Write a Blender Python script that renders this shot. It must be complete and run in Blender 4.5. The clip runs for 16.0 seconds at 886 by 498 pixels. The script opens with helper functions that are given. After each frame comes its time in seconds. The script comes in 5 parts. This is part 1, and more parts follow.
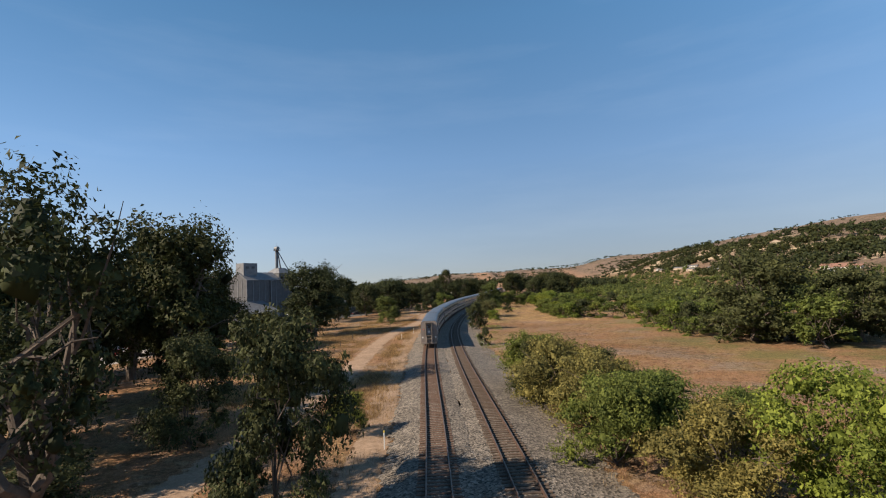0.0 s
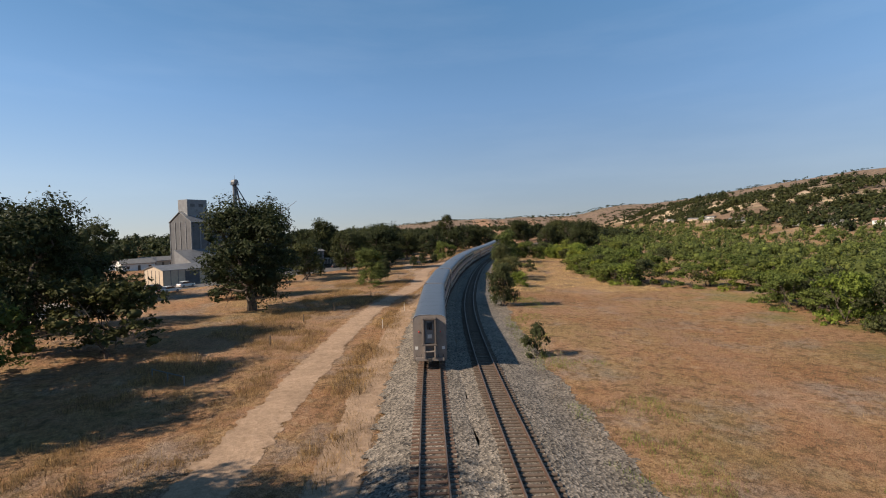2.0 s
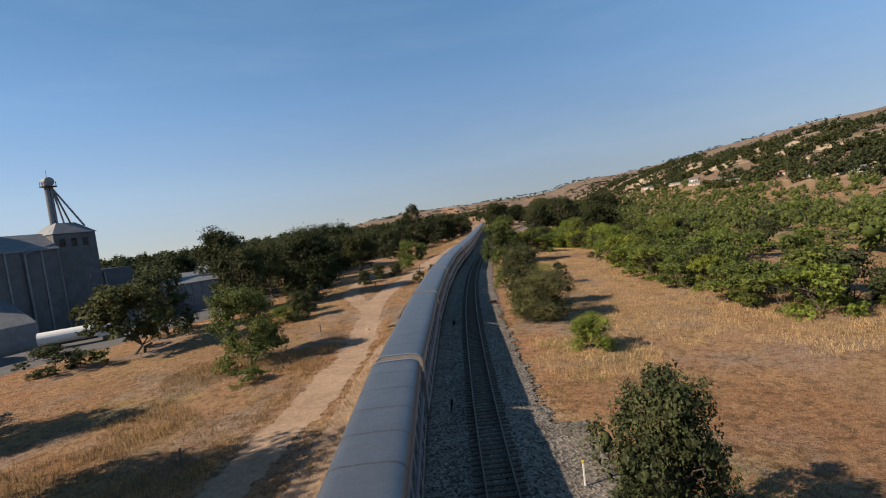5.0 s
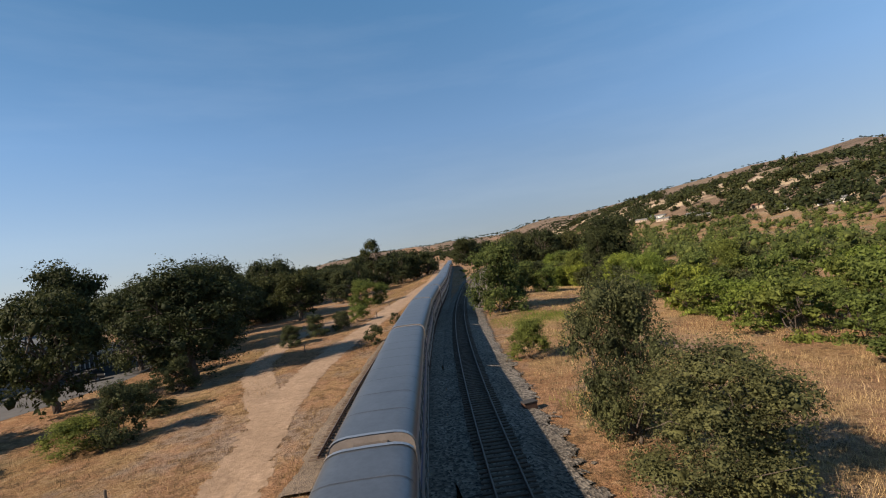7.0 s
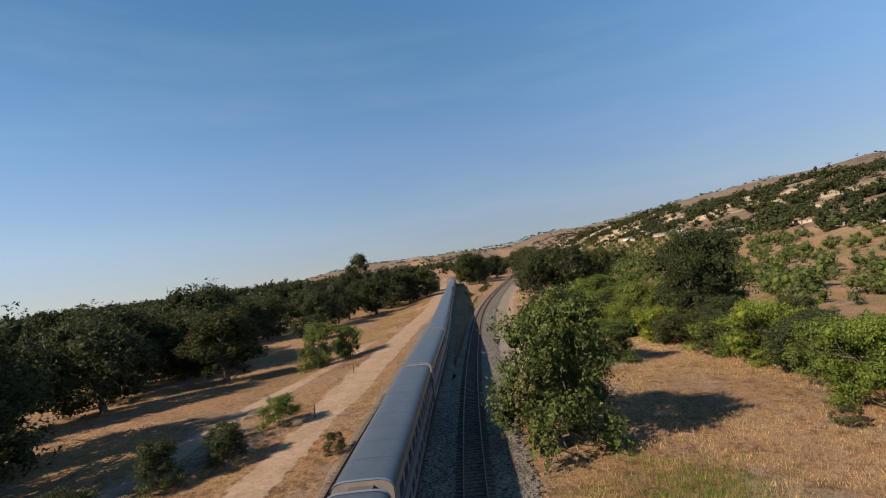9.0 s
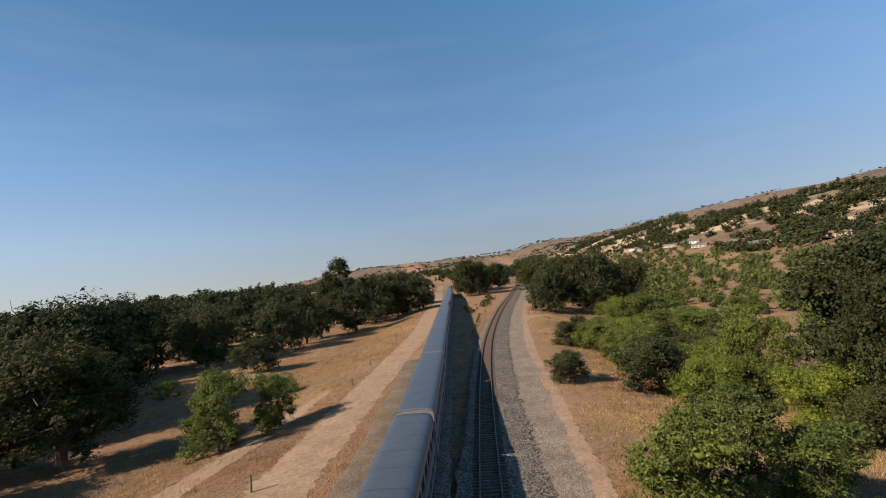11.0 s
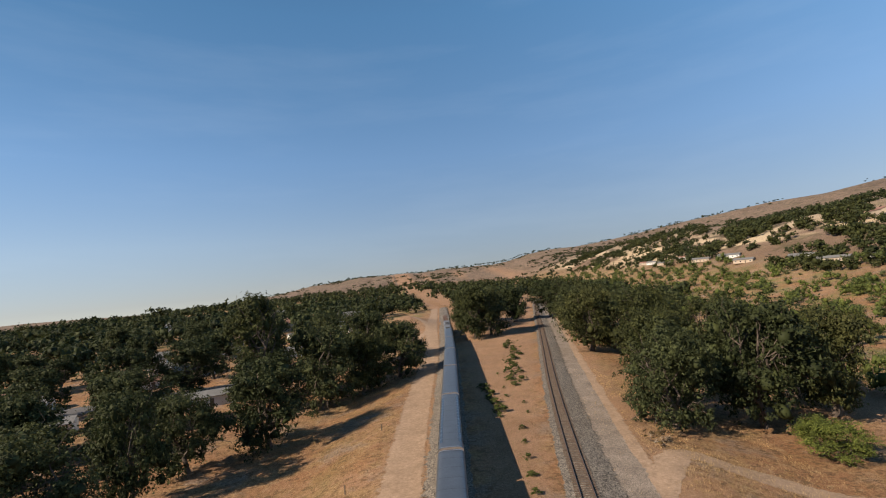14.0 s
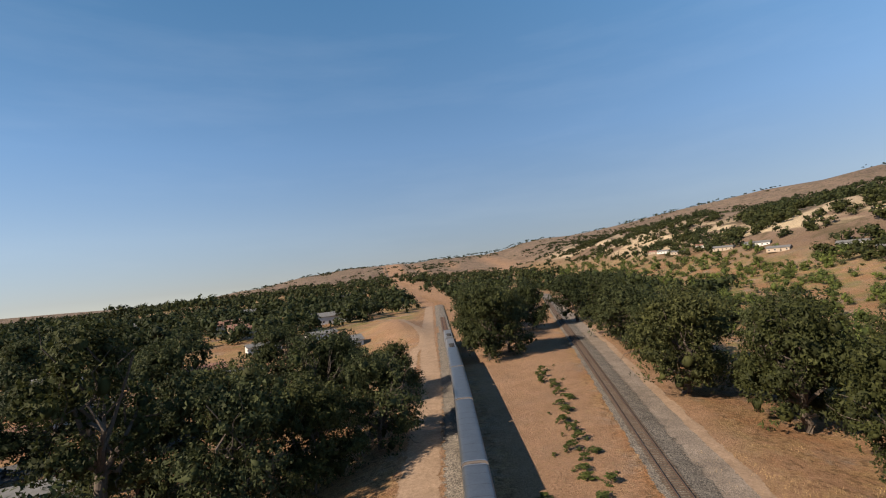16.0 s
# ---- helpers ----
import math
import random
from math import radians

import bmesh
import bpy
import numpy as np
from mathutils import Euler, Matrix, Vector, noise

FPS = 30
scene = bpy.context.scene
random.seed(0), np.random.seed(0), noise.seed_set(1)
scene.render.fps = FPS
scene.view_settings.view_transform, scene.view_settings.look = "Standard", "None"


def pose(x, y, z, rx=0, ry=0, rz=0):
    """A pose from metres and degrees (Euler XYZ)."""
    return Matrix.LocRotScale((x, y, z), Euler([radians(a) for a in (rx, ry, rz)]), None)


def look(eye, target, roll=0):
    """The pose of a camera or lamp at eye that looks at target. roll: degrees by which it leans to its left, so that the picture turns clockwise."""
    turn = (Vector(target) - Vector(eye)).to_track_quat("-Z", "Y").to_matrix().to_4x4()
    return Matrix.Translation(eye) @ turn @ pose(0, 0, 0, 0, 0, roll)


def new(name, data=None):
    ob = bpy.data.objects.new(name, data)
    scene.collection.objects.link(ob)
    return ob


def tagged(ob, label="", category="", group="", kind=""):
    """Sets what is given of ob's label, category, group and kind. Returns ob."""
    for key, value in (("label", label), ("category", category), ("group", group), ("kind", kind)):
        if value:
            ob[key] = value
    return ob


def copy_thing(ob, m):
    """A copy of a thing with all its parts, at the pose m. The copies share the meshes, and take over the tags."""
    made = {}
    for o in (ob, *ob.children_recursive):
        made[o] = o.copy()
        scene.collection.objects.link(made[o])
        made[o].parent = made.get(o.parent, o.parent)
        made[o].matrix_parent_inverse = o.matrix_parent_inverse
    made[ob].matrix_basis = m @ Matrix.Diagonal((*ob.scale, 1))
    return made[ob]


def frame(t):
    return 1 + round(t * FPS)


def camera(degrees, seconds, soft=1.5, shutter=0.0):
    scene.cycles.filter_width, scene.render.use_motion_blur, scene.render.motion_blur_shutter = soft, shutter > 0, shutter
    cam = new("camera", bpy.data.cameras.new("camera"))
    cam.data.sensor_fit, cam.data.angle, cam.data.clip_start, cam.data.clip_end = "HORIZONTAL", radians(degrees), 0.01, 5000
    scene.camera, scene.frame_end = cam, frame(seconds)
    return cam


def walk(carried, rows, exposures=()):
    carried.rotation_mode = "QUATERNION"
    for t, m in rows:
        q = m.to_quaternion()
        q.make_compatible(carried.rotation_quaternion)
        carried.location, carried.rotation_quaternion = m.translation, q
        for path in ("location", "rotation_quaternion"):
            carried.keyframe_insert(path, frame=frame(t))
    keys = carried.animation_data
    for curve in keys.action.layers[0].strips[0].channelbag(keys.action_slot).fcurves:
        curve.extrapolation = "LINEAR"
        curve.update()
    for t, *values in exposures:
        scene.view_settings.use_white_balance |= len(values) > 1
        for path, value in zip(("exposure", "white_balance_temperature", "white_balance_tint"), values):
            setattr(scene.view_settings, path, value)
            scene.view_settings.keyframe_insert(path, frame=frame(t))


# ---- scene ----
cam = camera(86.0, 16.0, soft=1.1)
PATH = [
    (0, (4.79, -30.06, 11.86), (4.706, -28.071, 12.005), -2.5),
    (0.5, (3.17, -19.49, 13.18), (3.079, -17.492, 13.235), -1.7),
    (1, (2.52, -8.30, 13.66), (2.438, -6.306, 13.637), -1.5),
    (1.5, (1.56, 4.49, 13.24), (1.477, 6.489, 13.182), -1.2),
    (2, (0.90, 16.60, 12.77), (0.816, 18.594, 12.687), -1.2),
    (2.5, (0.38, 28.29, 12.62), (0.315, 30.289, 12.580), -1.7),
    (3, (-0.16, 39.79, 12.59), (-0.130, 41.792, 12.667), -4.8),
    (3.5, (-0.66, 51.72, 13.35), (-0.640, 53.723, 13.358), -5.1),
    (4, (-1.09, 62.80, 13.61), (-1.060, 64.797, 13.534), -6.0),
    (4.2, (-0.87, 67.20, 13.54), (-0.850, 69.194, 13.442), -6.6),
    (6.5, (0.53, 108.00, 11.82), (0.646, 109.991, 11.670), -8.3),
    (7, (-0.21, 120.44, 10.90), (0.005, 122.429, 10.918), -7.6),
    (7.5, (2.32, 132.49, 11.26), (2.472, 134.482, 11.349), -7.0),
    (8, (3.08, 144.90, 12.45), (3.258, 146.890, 12.534), -7.6),
    (8.5, (4.46, 156.02, 13.81), (4.679, 158.006, 13.899), -7.1),
    (8.7, (5.13, 160.34, 14.40), (5.344, 162.327, 14.465), -7.0),
    (10.8, (8.98, 196.46, 15.22), (9.169, 198.450, 15.287), -4.6),
    (11, (10.06, 202.63, 15.53), (10.281, 204.616, 15.619), -5.3),
    (11.5, (12.00, 217.32, 16.43), (12.234, 219.301, 16.583), -5.1),
    (12, (13.01, 232.19, 18.08), (13.245, 234.170, 18.250), -4.8),
    (12.5, (14.72, 246.56, 19.67), (14.962, 248.541, 19.867), -4.9),
    (13, (16.13, 260.69, 21.29), (16.368, 262.664, 21.448), -4.8),
    (13.5, (17.60, 273.95, 22.75), (17.852, 275.933, 22.892), -5.2),
    (14, (18.52, 287.33, 24.29), (18.775, 289.309, 24.413), -5.1),
    (14.5, (19.57, 300.98, 25.38), (19.828, 302.956, 25.471), -5.1),
    (15, (20.48, 315.13, 26.20), (20.739, 317.114, 26.258), -4.9),
    (15.5, (21.50, 328.13, 26.75), (21.783, 330.113, 26.801), -5.4),
    (16, (22.50, 340.84, 26.79), (22.787, 342.815, 26.868), -5.5),
]
walk(cam, [(t, look(eye, target, roll)) for t, eye, target, roll in PATH], [(0, 1.0), (4, 0.94), (8.5, 0.95), (11, 0.9), (16, 0.9)])

# ---- daylight: low sun behind the left shoulder, clear sky ----
SUN_TO = Vector((-0.76, -0.31, 0.57)).normalized()
world = bpy.data.worlds.new("World")
scene.world = world
world.use_nodes = True
wn, wl = world.node_tree.nodes, world.node_tree.links
sky = wn.new("ShaderNodeTexSky")
sky.sky_type = "NISHITA"
sky.sun_disc = False
sky.sun_elevation = math.asin(SUN_TO.z)
sky.sun_rotation = -math.atan2(SUN_TO.x, SUN_TO.y)
sky.altitude = 200
sky.air_density = 1.0
sky.dust_density = 0.25
sky.ozone_density = 2.6
tcw = wn.new("ShaderNodeTexCoord")
lift = wn.new("ShaderNodeVectorMath")
lift.operation = "ADD"
lift.inputs[1].default_value = (0, 0, 0.09)
wl.new(tcw.outputs["Generated"], lift.inputs[0])
wl.new(lift.outputs[0], sky.inputs["Vector"])
# thin cirrus streaks
cmap = wn.new("ShaderNodeMapping")
cmap.inputs["Rotation"].default_value = (0.1, 0.12, 0.35)
cmap.inputs["Scale"].default_value = (1.1, 1.4, 7.0)
wl.new(tcw.outputs["Generated"], cmap.inputs["Vector"])
cn = wn.new("ShaderNodeTexNoise")
cn.inputs["Scale"].default_value = 1.7
cn.inputs["Detail"].default_value = 7
cn.inputs["Roughness"].default_value = 0.58
wl.new(cmap.outputs[0], cn.inputs["Vector"])
cr = wn.new("ShaderNodeValToRGB")
cr.color_ramp.elements[0].position, cr.color_ramp.elements[1].position = 0.50, 0.85
cr.color_ramp.elements[1].color = (0.045, 0.045, 0.045, 1)
wl.new(cn.outputs[0], cr.inputs[0])
cm = wn.new("ShaderNodeMix")
cm.data_type = "RGBA"
cm.inputs[7].default_value = (5.2, 5.4, 5.7, 1)
wl.new(cr.outputs[0], cm.inputs[0])
# haze: paler and warmer towards the horizon, deeper blue above
sepz = wn.new("ShaderNodeSeparateXYZ")
wl.new(tcw.outputs["Generated"], sepz.inputs[0])
hz = wn.new("ShaderNodeValToRGB")
hz.color_ramp.elements[0].color = (0.465, 0.35, 0.297, 1)
hz.color_ramp.elements[1].position, hz.color_ramp.elements[1].color = 0.5, (0.49, 0.70, 0.72, 1)
for p_, c_ in ((1.0, (0.262, 0.42, 0.45, 1)), (0.1, (0.61, 0.52, 0.46, 1)), (0.25, (0.60, 0.64, 0.635, 1))):
    e_ = hz.color_ramp.elements.new(p_)
    e_.color = c_
wl.new(sepz.outputs[2], hz.inputs[0])
tint = wn.new("ShaderNodeMix")
tint.data_type, tint.blend_type = "RGBA", "MULTIPLY"
tint.inputs[0].default_value = 1.0
wl.new(hz.outputs[0], tint.inputs[7])
wl.new(sky.outputs[0], tint.inputs[6])
wl.new(tint.outputs[2], cm.inputs[6])
wl.new(cm.outputs[2], wn["Background"].inputs[0])
wn["Background"].inputs[1].default_value = 0.124
sun = new("sun", bpy.data.lights.new("sun", "SUN"))
sun.data.energy = 5.0
sun.data.angle = radians(0.55)
sun.data.color = (1.0, 0.84, 0.67)
sun.matrix_world = look(SUN_TO * 100, (0, 0, 0))


# ---- materials ----
def node_mat(name, rough=0.8, metal=0.0, spec=0.5):
    m = bpy.data.materials.new(name)
    m.use_nodes = True
    nt = m.node_tree
    b = nt.nodes["Principled BSDF"]
    b.inputs["Roughness"].default_value = rough
    b.inputs["Metallic"].default_value = metal
    b.inputs["Specular IOR Level"].default_value = spec
    return m, nt, b


def nodes_noise(nt, scale, detail=4.0, rough=0.6, coord="Object"):
    tc = nt.nodes.new("ShaderNodeTexCoord")
    n = nt.nodes.new("ShaderNodeTexNoise")
    n.inputs["Scale"].default_value = scale
    n.inputs["Detail"].default_value = detail
    n.inputs["Roughness"].default_value = rough
    nt.links.new(tc.outputs[coord], n.inputs["Vector"])
    return n


def ramp(nt, src, stops):
    r = nt.nodes.new("ShaderNodeValToRGB")
    els = r.color_ramp.elements
    while len(els) < len(stops):
        els.new(0.5)
    for el, (p, c) in zip(els, stops):
        el.position = p
        el.color = (*c, 1) if len(c) == 3 else c
    nt.links.new(src, r.inputs[0])
    return r.outputs[0]


def mix(nt, fac, a, b, mode="MIX"):
    n = nt.nodes.new("ShaderNodeMix")
    n.data_type, n.blend_type = "RGBA", mode
    for sock, v in ((n.inputs[0], fac), (n.inputs[6], a), (n.inputs[7], b)):
        if isinstance(v, bpy.types.NodeSocket):
            nt.links.new(v, sock)
        elif isinstance(v, (int, float)):
            sock.default_value = v
        else:
            sock.default_value = (*v, 1)
    return n.outputs[2]


def bump(nt, b, height, strength=0.5, dist=0.05):
    n = nt.nodes.new("ShaderNodeBump")
    n.inputs["Strength"].default_value = strength
    n.inputs["Distance"].default_value = dist
    nt.links.new(height, n.inputs["Height"])
    nt.links.new(n.outputs[0], b.inputs["Normal"])


def simple(name, col, rough=0.7, metal=0.0, var=0.25, scale=3.0, bumpy=0.15):
    """Paint, metal or wood with wear at two scales."""
    m, nt, b = node_mat(name, rough, metal)
    n1, n2 = nodes_noise(nt, scale), nodes_noise(nt, scale * 9, 3)
    dark = tuple(c * (1 - var) for c in col)
    light = tuple(min(1, c * (1 + var * 0.6)) for c in col)
    c1 = ramp(nt, n1.outputs[0], [(0.3, dark), (0.7, light)])
    c2 = ramp(nt, n2.outputs[0], [(0.35, (0.75, 0.75, 0.75)), (0.65, (1, 1, 1))])
    nt.links.new(mix(nt, 0.5, c1, c2, "MULTIPLY"), b.inputs["Base Color"])
    if bumpy:
        bump(nt, b, n2.outputs[0], bumpy, 0.02)
    return m


def leaf_mat(name, dark, light, trans=0.25):
    m, nt, b = node_mat(name, 0.7, 0.0, 0.15)
    geo = nt.nodes.new("ShaderNodeNewGeometry")
    info = nt.nodes.new("ShaderNodeObjectInfo")
    c = ramp(nt, geo.outputs["Random Per Island"], [(0.0, dark), (0.75, light), (1.0, tuple(min(1, v * 1.2) for v in light))])
    patch = nodes_noise(nt, 0.35, 2)
    c = mix(nt, 0.6, c, ramp(nt, patch.outputs[0], [(0.35, (0.55, 0.58, 0.58)), (0.65, (1.25, 1.2, 1.0))]), "MULTIPLY")
    c = mix(nt, 0.7, c, ramp(nt, info.outputs["Random"], [(0.0, (0.75, 0.8, 0.8)), (0.6, (1, 1, 1)), (1.0, (1.25, 1.1, 0.85))]), "MULTIPLY")
    nt.links.new(c, b.inputs["Base Color"])
    tr = nt.nodes.new("ShaderNodeBsdfTranslucent")
    nt.links.new(c, tr.inputs[0])
    ms = nt.nodes.new("ShaderNodeMixShader")
    ms.inputs[0].default_value = trans
    nt.links.new(b.outputs[0], ms.inputs[1])
    nt.links.new(tr.outputs[0], ms.inputs[2])
    nt.links.new(ms.outputs[0], nt.nodes["Material Output"].inputs[0])
    return m


def ground_mat():
    m, nt, b = node_mat("dry_ground", 0.95, 0.0, 0.15)
    big, mid = nodes_noise(nt, 0.022, 5), nodes_noise(nt, 0.22, 6, 0.7)
    fine, grit = nodes_noise(nt, 2.6, 6, 0.75), nodes_noise(nt, 13.0, 3, 0.7)
    straw = ramp(nt, fine.outputs[0], [(0.30, (0.120, 0.068, 0.034)), (0.48, (0.285, 0.178, 0.088)), (0.70, (0.430, 0.305, 0.172))])
    dirt = ramp(nt, fine.outputs[0], [(0.3, (0.205, 0.110, 0.060)), (0.55, (0.320, 0.190, 0.112)), (0.75, (0.385, 0.250, 0.160))])
    c = mix(nt, ramp(nt, mid.outputs[0], [(0.44, (0, 0, 0)), (0.56, (1, 1, 1))]), straw, dirt)
    # patches of dead grey-brown weeds
    grey, spots = nodes_noise(nt, 0.085, 6, 0.68), nodes_noise(nt, 0.9, 5, 0.7)
    c = mix(nt, ramp(nt, grey.outputs[0], [(0.50, (0, 0, 0)), (0.58, (0.85, 0.85, 0.85))]), c, ramp(nt, fine.outputs[0], [(0.32, (0.115, 0.088, 0.068)), (0.5, (0.235, 0.178, 0.140)), (0.72, (0.36, 0.285, 0.228))]))
    rust = nodes_noise(nt, 0.05, 5, 0.7)
    c = mix(nt, ramp(nt, rust.outputs[0], [(0.49, (0, 0, 0)), (0.58, (0.8, 0.8, 0.8))]), c, ramp(nt, fine.outputs[0], [(0.32, (0.150, 0.075, 0.036)), (0.5, (0.285, 0.150, 0.075)), (0.72, (0.37, 0.215, 0.118))]))
    c = mix(nt, ramp(nt, spots.outputs[0], [(0.51, (0, 0, 0)), (0.60, (0.85, 0.85, 0.85))]), c, ramp(nt, fine.outputs[0], [(0.35, (0.085, 0.05, 0.025)), (0.65, (0.21, 0.13, 0.068))]))
    pale = nodes_noise(nt, 0.55, 5, 0.7)
    c = mix(nt, ramp(nt, pale.outputs[0], [(0.58, (0, 0, 0)), (0.66, (0.55, 0.55, 0.55))]), c, (0.40, 0.285, 0.175))
    green = nodes_noise(nt, 0.07, 5, 0.65)
    at = nt.nodes.new("ShaderNodeAttribute")
    at.attribute_name = "cover"
    sep = nt.nodes.new("ShaderNodeSeparateColor")
    nt.links.new(at.outputs["Color"], sep.inputs[0])
    mul = nt.nodes.new("ShaderNodeMath")
    mul.operation = "MULTIPLY"
    nt.links.new(sep.outputs[1], mul.inputs[0])
    nt.links.new(ramp(nt, green.outputs[0], [(0.47, (0.04, 0.04, 0.04)), (0.62, (0.9, 0.9, 0.9))]), mul.inputs[1])
    c = mix(nt, mul.outputs[0], c, ramp(nt, fine.outputs[0], [(0.3, (0.075, 0.085, 0.03)), (0.7, (0.22, 0.20, 0.065))]))
    # far slopes: pale stubble fields, red soil and olive scrub
    tc = nt.nodes.new("ShaderNodeTexCoord")
    mp = nt.nodes.new("ShaderNodeMapping")
    mp.inputs["Rotation"].default_value = (0, 0, -0.17)
    mp.inputs["Scale"].default_value = (0.013, 0.0035, 0.013)
    nt.links.new(tc.outputs["Object"], mp.inputs["Vector"])
    fld = nt.nodes.new("ShaderNodeTexNoise")
    fld.inputs["Scale"].default_value = 1.0
    fld.inputs["Detail"].default_value = 3
    nt.links.new(mp.outputs[0], fld.inputs["Vector"])
    far = ramp(nt, fld.outputs[0], [(0.34, (0.150, 0.105, 0.078)), (0.50, (0.190, 0.138, 0.104)), (0.66, (0.165, 0.122, 0.088))])
    scrub = nodes_noise(nt, 0.05, 6, 0.7)
    far = mix(nt, ramp(nt, scrub.outputs[0], [(0.50, (0, 0, 0)), (0.60, (0.8, 0.8, 0.8))]), far, (0.075, 0.066, 0.038))
    plots = nt.nodes.new("ShaderNodeMath")
    plots.operation = "MULTIPLY"
    nt.links.new(at.outputs["Alpha"], plots.inputs[0])
    nt.links.new(ramp(nt, fld.outputs[0], [(0.47, (0, 0, 0)), (0.50, (1, 1, 1)), (0.62, (1, 1, 1)), (0.64, (0, 0, 0))]), plots.inputs[1])
    far = mix(nt, plots.outputs[0], far, (0.44, 0.355, 0.245))
    c = mix(nt, sep.outputs[0], c, far)
    bare = ramp(nt, fine.outputs[0], [(0.3, (0.232, 0.137, 0.080)), (0.55, (0.322, 0.207, 0.134)), (0.75, (0.378, 0.265, 0.184))])
    c = mix(nt, sep.outputs[2], c, mix(nt, 0.5, bare, ramp(nt, mid.outputs[0], [(0.35, (0.7, 0.64, 0.56)), (0.6, (1.05, 1.0, 0.97))]), "MULTIPLY"))
    c = mix(nt, 0.45, c, ramp(nt, big.outputs[0], [(0.35, (0.62, 0.58, 0.54)), (0.65, (1.05, 1.03, 1.0))]), "MULTIPLY")
    c = mix(nt, 0.9, c, ramp(nt, grit.outputs[0], [(0.36, (0.36, 0.33, 0.30)), (0.56, (1.14, 1.14, 1.12))]), "MULTIPLY")
    nt.links.new(c, b.inputs["Base Color"])
    bump(nt, b, fine.outputs[0], 1.0, 0.3)
    return m


def gravel_mat(name, lo, hi, scale=9.0):
    m, nt, b = node_mat(name, 0.9, 0.0, 0.3)
    tc = nt.nodes.new("ShaderNodeTexCoord")
    v = nt.nodes.new("ShaderNodeTexVoronoi")
    v.inputs["Scale"].default_value = scale
    nt.links.new(tc.outputs["Object"], v.inputs["Vector"])
    bw = nt.nodes.new("ShaderNodeRGBToBW")
    nt.links.new(v.outputs["Color"], bw.inputs[0])
    c = ramp(nt, bw.outputs[0], [(0.1, lo), (0.55, tuple((a + d) / 2 for a, d in zip(lo, hi))), (0.95, hi)])
    st = nodes_noise(nt, 0.35, 5)
    c = mix(nt, 0.7, c, ramp(nt, st.outputs[0], [(0.35, (0.62, 0.58, 0.52)), (0.65, (1.1, 1.06, 1.0))]), "MULTIPLY")
    nt.links.new(c, b.inputs["Base Color"])
    bump(nt, b, v.outputs["Distance"], 0.9, 0.06)
    return m


def earth_mat(name, lo, hi):
    m, nt, b = node_mat(name, 0.95, 0.0, 0.15)
    n1, n2, n3 = nodes_noise(nt, 0.3, 5, 0.65), nodes_noise(nt, 2.2, 6, 0.7), nodes_noise(nt, 16.0, 3, 0.7)
    c = ramp(nt, n2.outputs[0], [(0.3, lo), (0.68, hi)])
    c = mix(nt, 0.6, c, ramp(nt, n1.outputs[0], [(0.35, (0.72, 0.68, 0.64)), (0.62, (1.08, 1.05, 1.02))]), "MULTIPLY")
    c = mix(nt, 0.45, c, ramp(nt, n3.outputs[0], [(0.35, (0.6, 0.57, 0.53)), (0.58, (1.06, 1.06, 1.05))]), "MULTIPLY")
    nt.links.new(c, b.inputs["Base Color"])
    bump(nt, b, n2.outputs[0], 0.8, 0.1)
    return m


def fray(m, scale=0.9):
    """Lets the ground show through towards the borders of a strip, in ragged patches."""
    nt = m.node_tree
    at = nt.nodes.new("ShaderNodeAttribute")
    at.attribute_name = "edge"
    n = nodes_noise(nt, scale, 7, 0.72)
    spread = ramp(nt, n.outputs[0], [(0.28, (0.0, 0.0, 0.0)), (0.72, (0.95, 0.95, 0.95))])
    cut = nt.nodes.new("ShaderNodeMath")
    cut.operation = "GREATER_THAN"
    nt.links.new(at.outputs["Fac"], cut.inputs[0])
    nt.links.new(spread, cut.inputs[1])
    clear = nt.nodes.new("ShaderNodeBsdfTransparent")
    ms = nt.nodes.new("ShaderNodeMixShader")
    nt.links.new(cut.outputs[0], ms.inputs[0])
    nt.links.new(clear.outputs[0], ms.inputs[1])
    nt.links.new(nt.nodes["Principled BSDF"].outputs[0], ms.inputs[2])
    nt.links.new(ms.outputs[0], nt.nodes["Material Output"].inputs[0])


def border(me, cols, joined=(), until=0.0):
    """Marks each point of a strip: 0 on its borders, 1 inside and where a side joins another strip."""
    a = me.attributes.new("edge", "FLOAT", "POINT")
    vals = []
    for v in me.vertices:
        i = v.index % cols
        vals.append(1.0 if 0 < i < cols - 1 or (i in joined and v.co.y < until) else 0.0)
    a.data.foreach_set("value", vals)
    return me


M = {}
M["ground"] = ground_mat()
M["ballast"] = gravel_mat("ballast_stone", (0.022, 0.019, 0.016), (0.262, 0.230, 0.194), 7.0)
M["ballast_old"] = gravel_mat("old_ballast", (0.068, 0.051, 0.040), (0.203, 0.163, 0.124), 12)
M["dirt"] = earth_mat("packed_dirt", (0.200, 0.139, 0.094), (0.335, 0.244, 0.172))
M["dirtgrey"] = gravel_mat("grey_road_gravel", (0.110, 0.091, 0.075), (0.275, 0.228, 0.188), 8.0)
for key in ("dirt", "dirtgrey", "ballast", "ballast_old"):
    fray(M[key])
M["rail"] = simple("rusty_rail", (0.075, 0.040, 0.026), 0.75, 0.2)
M["railtop"] = simple("worn_rail_head", (0.15, 0.115, 0.09), 0.5, 0.5)
M["tie_rust"] = simple("rust_stained_tie", (0.105, 0.060, 0.039), 0.9, 0, 0.4, 2.0)
M["tie"] = simple("weathered_tie", (0.089, 0.061, 0.042), 0.9, 0, 0.4, 2.0)
M["oak"] = leaf_mat("oak_leaves", (0.020, 0.026, 0.011), (0.043, 0.052, 0.020))
